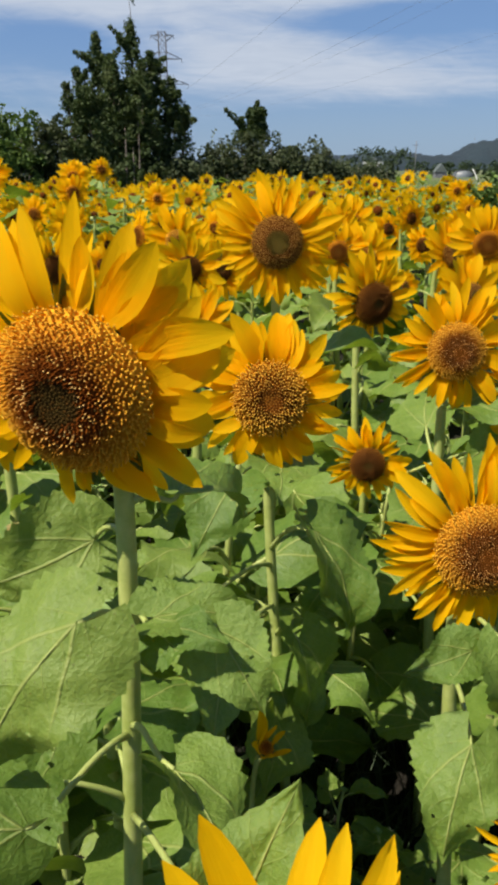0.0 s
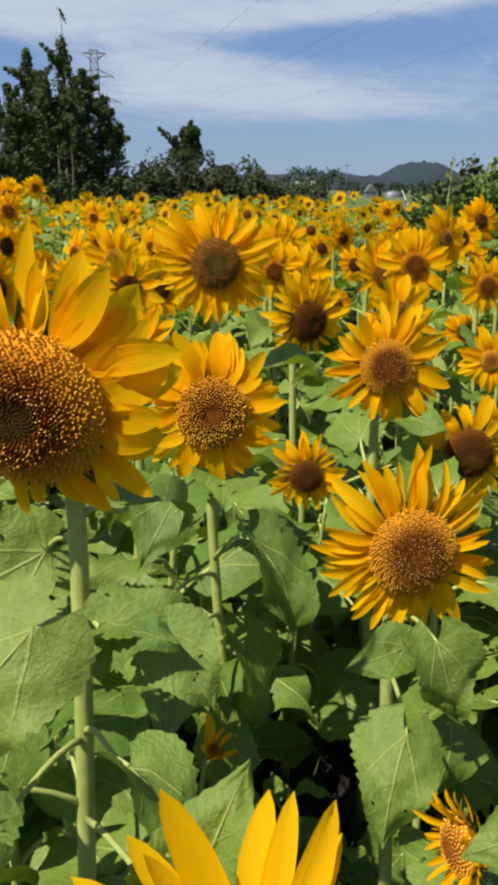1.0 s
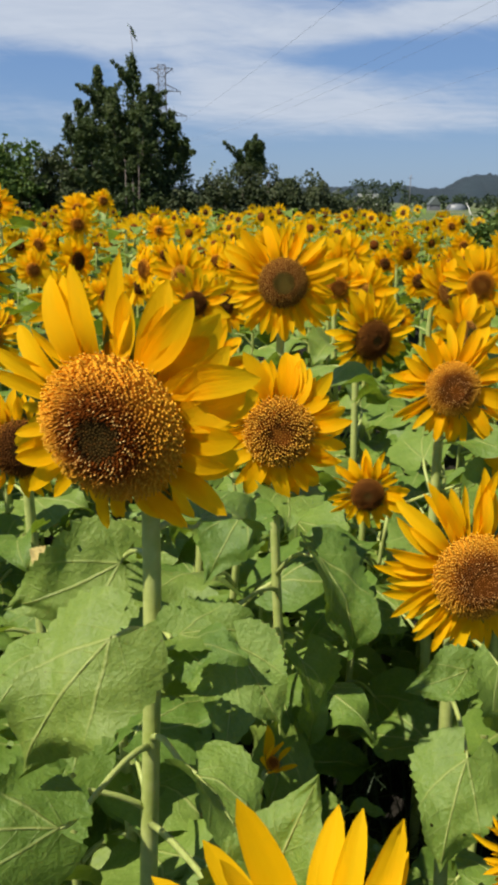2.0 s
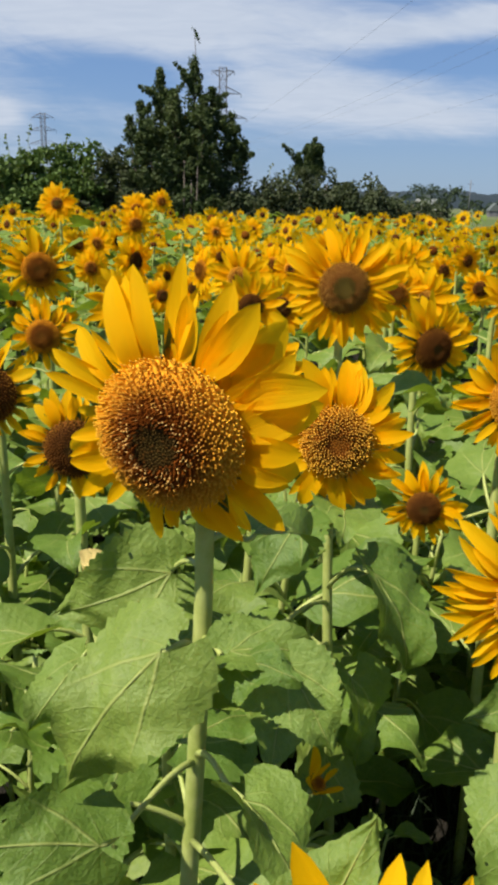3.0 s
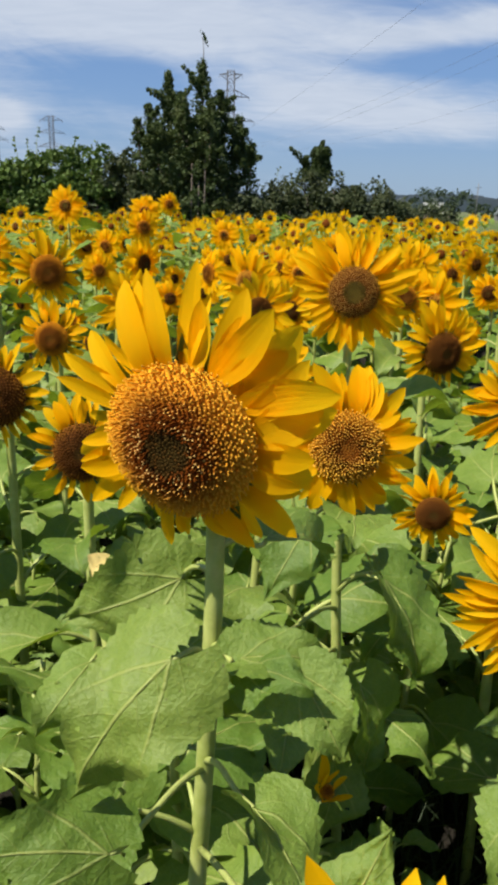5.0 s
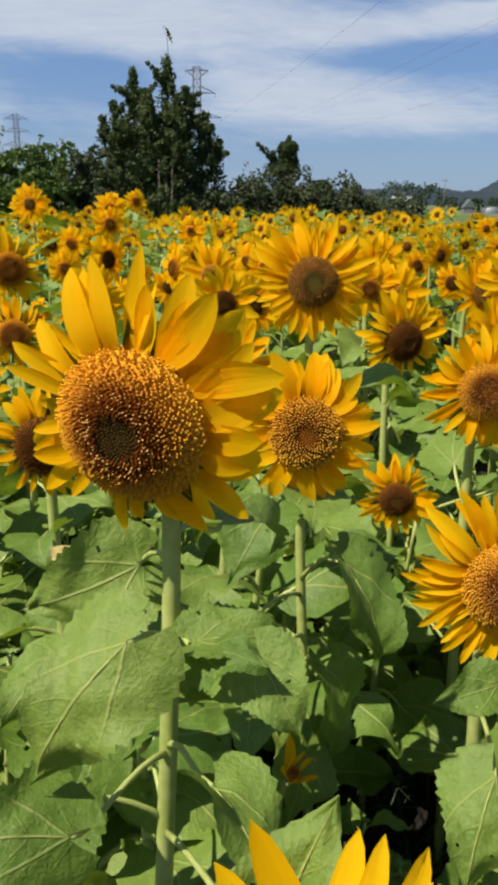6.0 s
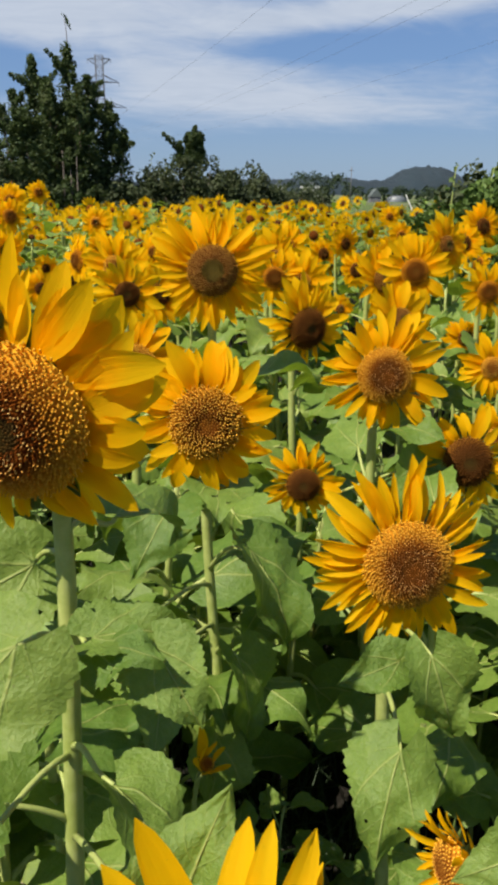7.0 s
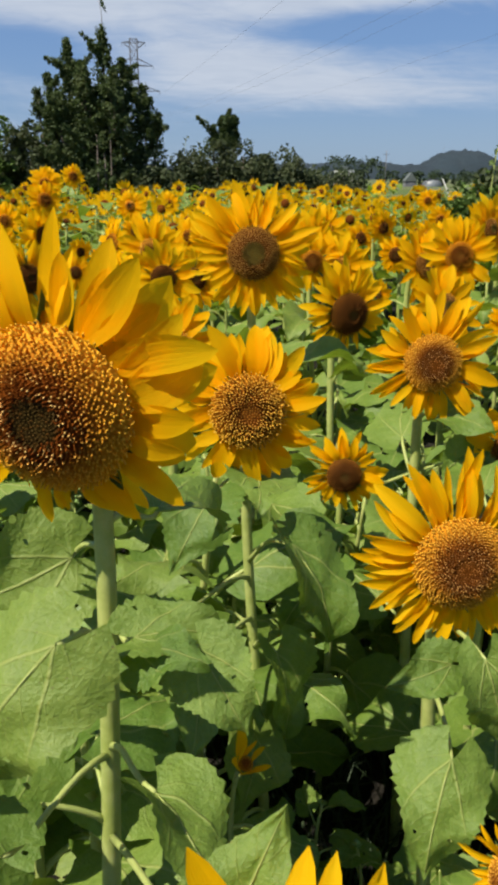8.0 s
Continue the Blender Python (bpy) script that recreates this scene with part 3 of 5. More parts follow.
def sunflower(label, head, normal, width, disc, kind, seed, base=None, petals=34, mat=None, florets=620, leaves=None, extra=(), spread=(-0.20, 0.20), stem=0.0095, group="blooming sunflowers", tall=0.06, ray=1.0, slender=1.0, rise=0.12, turn=0.5, broad=0.0):
    """A sunflower near the path, every petal and leaf a part. width, disc: across the petals and across the seed head."""
    rng = random.Random(seed)
    head, n = Vector(head), Vector(normal).normalized()
    base = Vector(base) if base else Vector((head.x + rng.uniform(-0.05, 0.05) - n.x * 0.05, head.y + 0.07, 0))
    plant = thing("sunflower", label, "sunflower", Matrix.Translation(base), group)
    line = stem_line(base, head, n)
    local = [p - base for p in line]
    radii = [stem * (1.35 - 0.5 * i / len(line)) for i in range(len(line) - 2)] + [stem * 1.0, stem * 1.5]
    part("stem", mesh_of("stem", *tube(local, radii, 10), STALK), plant)
    mat = mat or PETAL
    r = disc / 2
    pose_head = facing(head - base, n, rng.uniform(-0.2, 0.2))
    part("calyx", calyx_mesh(seed, r, width * 0.17), plant, pose_head)
    part("disc", disc_mesh(seed, kind, florets, r, tall), plant, pose_head, "domed seed head packed with florets")
    length = (width / 2 - r * 0.88) * 1.12 * ray
    for k in range(petals):
        a = 2 * math.pi * (k + rng.uniform(-0.6, 0.6)) / petals
        layer = k % 3
        lift = rng.uniform(spread[0], spread[1]) - 0.07 * layer
        l = length * rng.uniform(0.68, 1.14) * (0.94 if layer == 2 else 1.0) * (1.0 + rise * math.sin(a))
        m = pose_head @ Matrix.Rotation(a, 4, "Z") @ Matrix.Translation((r * 0.92, 0, -0.006 - 0.004 * layer)) @ Matrix.Rotation(-lift, 4, "Y") @ Matrix.Rotation(rng.uniform(-0.25, 0.25), 4, "Z") @ Matrix.Rotation(rng.uniform(-turn, turn), 4, "X") @ Matrix.Diagonal((l, l * slender * (1 + broad * max(0.0, math.cos(a))), l, 1))
        part("petal", PETALS[mat][rng.randrange(9)], plant, m)
    if leaves is None:
        leaves = 11
    top = head.z - 0.10
    heights = [top - (top - 0.25) * (i + 0.3) / max(leaves, 1) for i in range(leaves)]
    sizes = [(0.105 + 0.09 * min(1, (i + 1) / 4)) * rng.uniform(0.85, 1.15) for i in range(leaves)]
    add_leaves(plant, line, rng, heights, sizes, rng.uniform(0, 6.28))
    for j, (o, t, up, size, join) in enumerate(extra):
        o = Vector(o)
        leaf = part("leaf", FINE_LEAVES[(seed + j) % len(FINE_LEAVES)], plant, blade_pose(o - base, Vector(t) - base, up, size))
        s = at_height(line, join)
        mid = s.lerp(o, 0.45) + Vector((0, 0, 0.030))
        curve = glide(s - base, mid - base, o - base + (Vector(o) - Vector(t)).normalized() * 0.012 - Vector(up).normalized() * 0.035, o - base - Vector(up).normalized() * 0.002, 9)
        inv = leaf.matrix_basis.inverted()
        v, f = tube(curve, [0.0050, 0.0041, 0.0036, 0.0034, 0.0032, 0.0031, 0.0029, 0.0026, 0.0022], 8)
        part("petiole", mesh_of("petiole", [inv @ p for p in v], f, STALK), leaf)
    return plant

# ---- ground and distance ----


def ground():
    verts, faces = [], []
    rings = [0.0, 1, 2, 4, 8, 14, 20, 30, 60, 120, 300, 700, 1500, 4500]
    sides = 48
    for r in rings:
        for k in range(sides):
            a = 2 * math.pi * k / sides
            z = 0.0 if r > 15 else 0.025 * noise.noise((r * math.cos(a) * 1.7, r * math.sin(a) * 1.7, 0.3))
            verts.append((r * math.cos(a), r * math.sin(a), z))
    for i in range(len(rings) - 1):
        for k in range(sides):
            j = (k + 1) % sides
            faces.append((i * sides + k, (i + 1) * sides + k, (i + 1) * sides + j, i * sides + j))
    return tagged(new("ground", mesh_of("ground", verts, faces, GROUND)), "field soil with the plants' shade put into its colour, running out into open grassland", "ground", kind="structure")


ground()


def hills():
    """A long wooded ridge with one round hill, as a solid mound far off."""
    verts, faces = [], []
    nx, ny = 900, 14
    for i in range(nx):
        x = -700 + 1700 * i / (nx - 1)
        h = 16.0 + 3.5 * noise.noise((x * 0.012, 0, 0)) + 2.0 * noise.noise((x * 0.05, 3, 0))
        h += 13.5 * math.exp(-(((x - 276) / 34) ** 4)) + 5 * math.exp(-(((x - 140) / 40) ** 2))
        h += 12.0 * math.exp(-(((x + 420) / 160) ** 2)) + 10.0 * math.exp(-(((x - 650) / 140) ** 2))
        for j in range(ny):
            y = 840 + 160 * j / (ny - 1)
            f = math.sin(math.pi * min(1.0, j / (ny - 1)))
            canopy = 1.8 * (1.5 * noise.noise((x * 0.16, y * 0.2, 1)) + 0.9 * noise.noise((x * 0.5, y * 0.4, 5))) * (1 if 0 < j < ny - 1 else 0)
            verts.append((x, y, (h + canopy) * max(f, 0.0) ** 0.6 - 0.3))
    for i in range(nx - 1):
        for j in range(ny - 1):
            faces.append((i * ny + j, (i + 1) * ny + j, (i + 1) * ny + j + 1, i * ny + j + 1))
    return tagged(new("distant_hills", mesh_of("distant_hills", verts, faces, HILL)), "low dark wooded hills along the horizon", "hills", kind="structure")


hills()


def kite_leaves(points, rng, size, mats, up=0.5, outward=None):
    """Many small folded leaves, one island each, at the points given."""
    n = len(points)
    way = rng.normal(size=(n, 3))
    way /= np.linalg.norm(way, axis=1)[:, None]
    face = rng.normal(size=(n, 3)) * 0.8 + np.array([0, 0, up])
    if outward is not None:
        face += outward * 0.7
    face -= way * (face * way).sum(1)[:, None]
    face /= np.linalg.norm(face, axis=1)[:, None] + 1e-9
    side = np.cross(face, way)
    s = (size * rng.uniform(0.6, 1.35, n))[:, None]
    p0 = points - way * s * 0.5
    p2 = points + way * s * 0.55 - face * s * 0.10
    fold = face * s * 0.10
    p1 = points - way * s * 0.05 + side * s * 0.34 + fold
    p3 = points - way * s * 0.05 - side * s * 0.34 + fold
    verts = np.stack([p0, p1, p2, p3], 1).reshape(-1, 3)
    idx = np.arange(n) * 4
    faces = np.concatenate([np.stack([idx, idx + 1, idx + 2], 1), np.stack([idx, idx + 2, idx + 3], 1)])
    return mesh_of("foliage", verts.tolist(), faces.tolist(), mats, smooth=False)


def clumps(rng, centres, radii, per, tall=0.8):
    """Points spread through clumps, thicker on their outsides."""
    out, ways = [], []
    for c, r in zip(centres, radii):
        d = rng.normal(size=(per, 3))
        d /= np.linalg.norm(d, axis=1)[:, None]
        k = rng.uniform(0.35, 1.0, per)[:, None] ** 0.6
        out.append(np.array(c) + d * k * np.array([r, r, r * tall]))
        ways.append(d)
    return np.concatenate(out), np.concatenate(ways)


def tree(label, base, leaders, seed, size=0.085, per=62, low=0.7, whip=None, mat=None, density=1.0, bare=(), sprays=8, puff=1.0):
    """A tree with a short trunk and several leaders, each in its own cone of clumps. leaders: (x, y, top, reach) from the base."""
    rng = np.random.default_rng(seed)
    base = Vector(base)
    t = thing("tree", label, "tree", Matrix.Translation(base))
    fork = Vector((0, 0, low * 0.55))
    part("trunk", mesh_of("trunk", *tube([(0, 0, -0.05), (0.02, 0, 0.1), fork * 0.6, fork], [0.13, 0.10, 0.085, 0.08], 9), BARK), t)
    centres, radii = [], []
    for lx, ly, top, reach in leaders:
        tip = Vector((lx, ly, top - 0.15))
        line = glide(fork * 0.8, fork + Vector((lx * 0.5, ly * 0.5, 0.3)), Vector((lx, ly, top * 0.55)), tip, 9)
        count = int((top - low) * reach * 34 * density) + 12
        twigs = []
        for k in range(count):
            f = rng.uniform(0, 1) ** 0.9
            z = low + (top - low) * f
            r = reach * (1 - f ** 1.1) * rng.uniform(0.30, 1.3) + 0.02
            a = rng.uniform(0, 6.283)
            axis = line[min(8, int(9 * min(1, z / top)))]
            c = Vector((axis.x + r * math.cos(a), axis.y + r * math.sin(a), z))
            centres.append(c)
            radii.append((0.07 + 0.15 * (1 - f)) * rng.uniform(0.5, 2.0) * puff)
            if k % 3 == 0:
                twigs.append(tube([axis - Vector((0, 0, 0.12)), (axis + c) / 2, c], [0.016, 0.010, 0.004], 5))
        part("limb", mesh_of("limb", *merge(tube(line, [0.06 * (1 - k / 9.5) + 0.006 for k in range(9)], 7), *twigs), BARK), t)
        for k in range(sprays):
            # ragged sprays that break the outline
            f, a = rng.uniform(0.12, 0.93), rng.uniform(0, 6.283)
            r = reach * (1 - f ** 1.6) * rng.uniform(0.5, 1.0)
            foot = Vector((lx * (0.4 + 0.6 * f) + r * math.cos(a), ly + r * math.sin(a), low + (top - low) * f))
            way = Vector((math.cos(a) * 1.0, math.sin(a) * 1.0, rng.uniform(0.0, 1.0))) * rng.uniform(0.16, 0.42)
            for q in range(5):
                centres.append(foot + way * (q / 4))
                radii.append((0.15 - 0.024 * q) * rng.uniform(0.7, 1.2))
        for k in range(4):
            centres.append(Vector((lx, ly, top - 0.02 - 0.09 * k)))
            radii.append(0.04 + 0.025 * k)
    pts, ways = clumps(rng, centres, radii, per, 1.05)
    part("crown", kite_leaves(pts, rng, size, mat or LEAF_TREE, 0.4, ways), t)
    for bx, by, bz in bare:
        line = glide((bx * 0.8, by * 0.8, 0), (bx, by, bz * 0.3), (bx + 0.08, by, bz * 0.7), (bx + 0.02, by * 0.7, bz), 7)
        part("dead_stem", mesh_of("dead_stem", *tube(line, [0.026, 0.024, 0.022, 0.019, 0.016, 0.012, 0.008], 6), TWIG), t)
    if whip:
        top = Vector(whip[0])
        end = Vector(whip[1])
        line = glide(top, top.lerp(end, 0.3) + Vector((0.02, 0, 0)), top.lerp(end, 0.7) + Vector((0.05, 0, 0)), end, 8)
        shoot = part("shoot", mesh_of("shoot", *tube(line, [0.014, 0.012, 0.010, 0.009, 0.008, 0.007, 0.006, 0.005], 5), BARK), t, None, "bare shoot with a withered tuft")
        tuft = np.array([line[-1] + Vector((-0.02 + 0.012 * k + rng.uniform(-0.02, 0.02), rng.uniform(-0.03, 0.03), 0.12 - 0.025 * k)) for k in range(14)])
        part("tuft", kite_leaves(tuft, rng, 0.11, LEAF_TREE), shoot)
    return t


def bush(label, x, y, wide, deep, high, seed, mat, size=0.11, count=1500, twigs=14, tendrils=(), ragged=0.26, category="bush", shade=0.25):
    """A bush: stems from one stool, a ragged leafy mantle round them, and long shoots that stand out of it."""
    rng = np.random.default_rng(seed)
    t = thing("bush", label, category, Matrix.Translation((x, y, 0)))
    for k in range(twigs):
        a = rng.uniform(0, 6.283)
        r = rng.uniform(0.3, 0.98)
        h = high * rng.uniform(0.6, 0.98) * math.sqrt(max(0.05, 1 - 0.7 * r * r))
        end = (wide * 0.5 * r * math.cos(a), deep * 0.5 * r * math.sin(a), h)
        part("stem", mesh_of("stem", *tube(glide((end[0] * 0.15, end[1] * 0.15, -0.03), (end[0] * 0.3, end[1] * 0.3, h * 0.5), (end[0] * 0.9, end[1] * 0.9, h * 0.7), end, 7), [0.022, 0.019, 0.016, 0.013, 0.010, 0.008, 0.005], 5), TWIG), t)
    # lumps of foliage over a box-shaped mantle
    lumps = int(count / 8.5)
    d = rng.normal(size=(lumps, 3))
    d[:, 2] = np.abs(d[:, 2])
    d /= (np.abs(d) ** 4).sum(1)[:, None] ** 0.25
    rough = np.array([1 + ragged * (noise.noise((v[0] * 2.3 + seed, v[1] * 2.3, v[2] * 2.3)) + 0.7 * noise.noise((v[0] * 6 + seed, v[1] * 6, v[2] * 6))) for v in d])
    k = (0.94 - 0.35 * rng.uniform(0, 1, lumps) ** 1.6) * rough
    centres = d * k[:, None] * np.array([wide * 0.5, deep * 0.5, high * 1.0])
    pts, ways = clumps(rng, centres, rng.uniform(0.08, 0.28, lumps), 40, 0.9)
    pts[:, 2] = np.maximum(pts[:, 2], 0.06)
    part("foliage", kite_leaves(pts, rng, size, mat, 0.6, ways), t)
    for tx, tz, lean in tendrils:
        foot = Vector((tx - x - lean * 0.4, -0.1, high * 0.75))
        end = Vector((tx - x, -0.1, tz))
        line = glide(foot, foot + Vector((0, 0, 0.3)), end + Vector((-lean * 0.2, 0, 0.12)), end, 10)
        shoot = part("shoot", mesh_of("shoot", *tube(line, [0.009 - 0.0006 * q for q in range(10)], 5), STALK), t)
        spots = np.array([p + Vector((rng.uniform(-0.05, 0.05), rng.uniform(-0.05, 0.05), rng.uniform(-0.04, 0.04))) for p in line[4:]])
        tagged(part("sprig", kite_leaves(spots, rng, size * 0.9, mat), shoot), kind="stuff")
    return t


# ---- hedge and trees behind the field ----
tree("tall dark evergreen tree with several pointed leaders, behind the sunflowers", (-2.75, 20.0, 0),
     ((0.14, 0.0, 4.80, 0.74), (-0.72, 0.1, 4.55, 0.72), (-0.25, 0.1, 3.5, 0.70), (-1.18, 0.0, 3.85, 0.66), (-1.45, -0.1, 3.5, 0.45), (0.58, -0.1, 4.15, 0.75), (1.02, 0.0, 3.60, 0.72), (1.36, -0.1, 2.95, 0.45), (-0.30, -0.4, 4.0, 0.95), (0.40, -0.5, 3.9, 0.95), (-0.95, -0.35, 3.4, 0.9)), 3,
     size=0.070, per=46, low=0.5, sprays=24, whip=((0.14, 0.0, 4.70), (0.11, 0.0, 5.36)), bare=((-0.05, -1.05, 2.5), (0.12, -1.1, 2.1), (0.26, -1.0, 2.7), (-0.9, -0.95, 1.6)))
tree("dark broadleaf tree at the end of the hedge", (-9.75, 20.4, 0), ((0.0, 0.0, 5.9, 0.95), (0.75, 0.0, 5.25, 0.7), (-0.8, 0.1, 5.0, 0.8), (0.55, -0.3, 3.6, 0.85)), 8, size=0.12, per=60, low=0.6)
tree("small dark tree standing out of the hedge", (0.06, 20.2, 0), ((0.10, 0.0, 2.96, 0.13), (0.24, 0.0, 3.08, 0.13), (0.38, 0.0, 2.96, 0.11), (-0.14, 0.0, 2.74, 0.09)), 12, size=0.065, per=60, low=2.25, density=4.5, sprays=1, puff=0.52)

VINE = "hedge bush overgrown with broad-leaved green vine"
bush(VINE, -8.5, 20.2, 2.3, 1.9, 2.62, 21, LEAF_VINE, 0.13, 2000, tendrils=((-8.1, 2.95, 0.3), (-8.9, 2.9, -0.3)))
bush(VINE, -7.0, 19.9, 2.2, 1.9, 2.72, 22, LEAF_VINE, 0.13, 2000, tendrils=((-7.3, 3.0, -0.3), (-6.62, 3.3, 0.35), (-6.9, 2.98, 0.2)))
bush(VINE, -5.7, 20.1, 2.1, 1.9, 2.80, 23, LEAF_VINE, 0.12, 1900, tendrils=((-5.75, 3.08, 0.3), (-5.3, 3.0, -0.3)))
bush("dense dark green hedge bush beside the tall tree", -4.7, 20.2, 1.7, 1.7, 2.78, 24, LEAF_HEDGE, 0.11, 1700)
bush("low leafy undergrowth at the foot of the tree", -3.7, 19.3, 1.8, 1.0, 1.75, 25, LEAF_HEDGE, 0.11, 1100)
bush("low leafy undergrowth at the foot of the tree", -1.6, 19.4, 1.7, 1.0, 1.65, 26, LEAF_HEDGE, 0.11, 1100)
bush("tangled grey-green hedge bush with dry stems", -0.55, 20.0, 1.7, 1.5, 2.0, 27, LEAF_HEDGE, 0.085, 2900, twigs=26, tendrils=((-0.7, 2.45, 0.3), (-0.45, 2.35, -0.2)))
bush("tangled grey-green hedge bush with dry stems", 0.50, 20.0, 2.0, 1.5, 2.2, 28, LEAF_HEDGE, 0.085, 3000, twigs=26)
bush("tangled grey-green hedge bush with dry stems", 1.60, 20.1, 1.9, 1.4, 2.05, 29, LEAF_HEDGE, 0.085, 2600, twigs=26)
bush("thin low hedge bush full of bare grey twigs", 2.6, 20.1, 1.5, 1.2, 1.75, 30, LEAF_HEDGE, 0.08, 1900, twigs=48)
bush("thin low hedge bush full of bare grey twigs", 3.35, 20.3, 1.2, 1.1, 1.66, 31, LEAF_HEDGE, 0.09, 800, twigs=40)
bush("bright leafy bush at the side of the field", 3.02, 8.0, 1.25, 1.1, 1.62, 32, LEAF_VINE, 0.085, 2400, tendrils=((2.75, 1.80, 0.12), (3.15, 1.78, 0.2)))
bush("darker leafy clump rising behind a bush", 2.98, 8.25, 0.5, 0.45, 1.84, 33, LEAF_HEDGE, 0.075, 800)
bush("bright leafy bush at the side of the field", 3.95, 8.3, 1.2, 1.1, 1.66, 34, LEAF_VINE, 0.085, 2000)

# ---- far things across the open land ----


def far_woods():
    rng = np.random.default_rng(5)
    centres, radii = [], []
    for x in np.arange(-70, 110, 1.7):
        h = 2.6 + 1.1 * noise.noise((x * 0.11, 0, 7)) + (2.7 if 21 < x < 33 else 0)
        for k in range(3):
            centres.append((x + rng.uniform(-0.8, 0.8), 158 + rng.uniform(-4, 8), h * (0.35 + 0.25 * k)))
            radii.append(rng.uniform(0.9, 1.5))
    pts, ways = clumps(rng, centres, radii, 46)
    pts[:, 2] = np.maximum(pts[:, 2], 0.1)
    ob = new("far_woods", kite_leaves(pts, rng, 0.55, LEAF_FAR, 0.5, ways))
    tagged(ob, "dark line of trees across the open land", "woods", kind="stuff")


far_woods()


def box(x0, y0, z0, x1, y1, z1):
    v = [Vector((x, y, z)) for z in (z0, z1) for x, y in ((x0, y0), (x1, y0), (x1, y1), (x0, y1))]
    return v, [(3, 2, 1, 0), (4, 5, 6, 7), (0, 1, 5, 4), (1, 2, 6, 5), (2, 3, 7, 6), (3, 0, 4, 7)]


def greenhouse(x, y, wide, high, deep):
    t = thing("greenhouse", "pale film-covered tunnel greenhouse far across the land", "greenhouse", Matrix.Translation((x, y, 0)))
    verts, faces = [], []
    n = 14
    for j in range(2):
        for k in range(n + 1):
            a = math.pi * k / n
            verts.append((-wide / 2 * math.cos(a), j * deep, high * math.sin(a) ** 0.8))
    for k in range(n):
        faces.append((k, k + 1, n + 2 + k, n + 1 + k))
    faces += [tuple(range(n, -1, -1)), tuple(range(n + 1, 2 * n + 2))]
    part("cover", mesh_of("cover", verts, faces, VINYL), t)
    for j in range(4):
        line = [(-wide / 2 * 1.015 * math.cos(math.pi * k / n), deep * j / 3 - 0.02, high * 1.015 * math.sin(math.pi * k / n) ** 0.8) for k in range(n + 1)]
        part("hoop", mesh_of("hoop", *tube(line, [0.03] * len(line), 6), STEEL), t)
    return t


greenhouse(39.8, 148, 3.4, 1.25, 1.8)


def hut(x, y, wide, deep, wall, ridge, label):
    t = thing("hut", label, "hut", Matrix.Translation((x, y, 0)))
    part("walls", mesh_of("walls", *box(-wide / 2, 0, 0, wide / 2, deep, wall), CONCRETE if wide < 3 else PAINT, smooth=False), t)
    o = 0.15
    v = [Vector(p) for p in ((-wide / 2 - o, -o, wall), (wide / 2 + o, -o, wall), (wide / 2 + o, deep + o, wall), (-wide / 2 - o, deep + o, wall), (0, -o, ridge), (0, deep + o, ridge))]
    part("roof", mesh_of("roof", v, [(0, 1, 4), (1, 2, 5, 4), (2, 3, 5), (3, 0, 4, 5), (3, 2, 1, 0)], ROOF, smooth=False), t)
    part("door", mesh_of("door", *box(-0.35, -0.05, 0, 0.35, 0.0, wall * 0.85), CONCRETE, smooth=False), t)
    return t


hut(35.6, 148, 2.0, 2.0, 1.0, 2.4, "small pale hut with a steep grey-green roof")
hut(63.0, 400, 9.0, 7.0, 5.2, 7.2, "distant white house with a grey roof among trees")
hut(49.0, 420, 7.0, 7.0, 5.0, 7.0, "distant white house with a grey roof among trees")


def utility_pole(x, y, high, arms=True):
    t = thing("utility_pole", "slim grey utility pole standing over far fields", "pole", Matrix.Translation((x, y, 0)))
    part("post", mesh_of("post", *tube([(0, 0, 0), (0, 0, high / 2), (0, 0, high)], [0.10, 0.085, 0.07], 8), CONCRETE), t)
    if arms:
        part("crossarm", mesh_of("crossarm", *box(-0.55, -0.04, high - 0.7, 0.55, 0.04, high - 0.62), STEEL, smooth=False), t)
    return t


utility_pole(31.2, 150, 6.3)
utility_pole(250.5, 900, 37.0, False)
lean = thing("leaning_pole", "white weathered stake leaning over at the field's edge", "stake", Matrix.Translation((6.95, 22, 0)))
part("post", mesh_of("post", *tube([(0, 0, -0.05), (-0.4, 0, 0.72), (-0.79, 0, 1.52)], [0.015, 0.014, 0.012], 8), PAINT), lean)


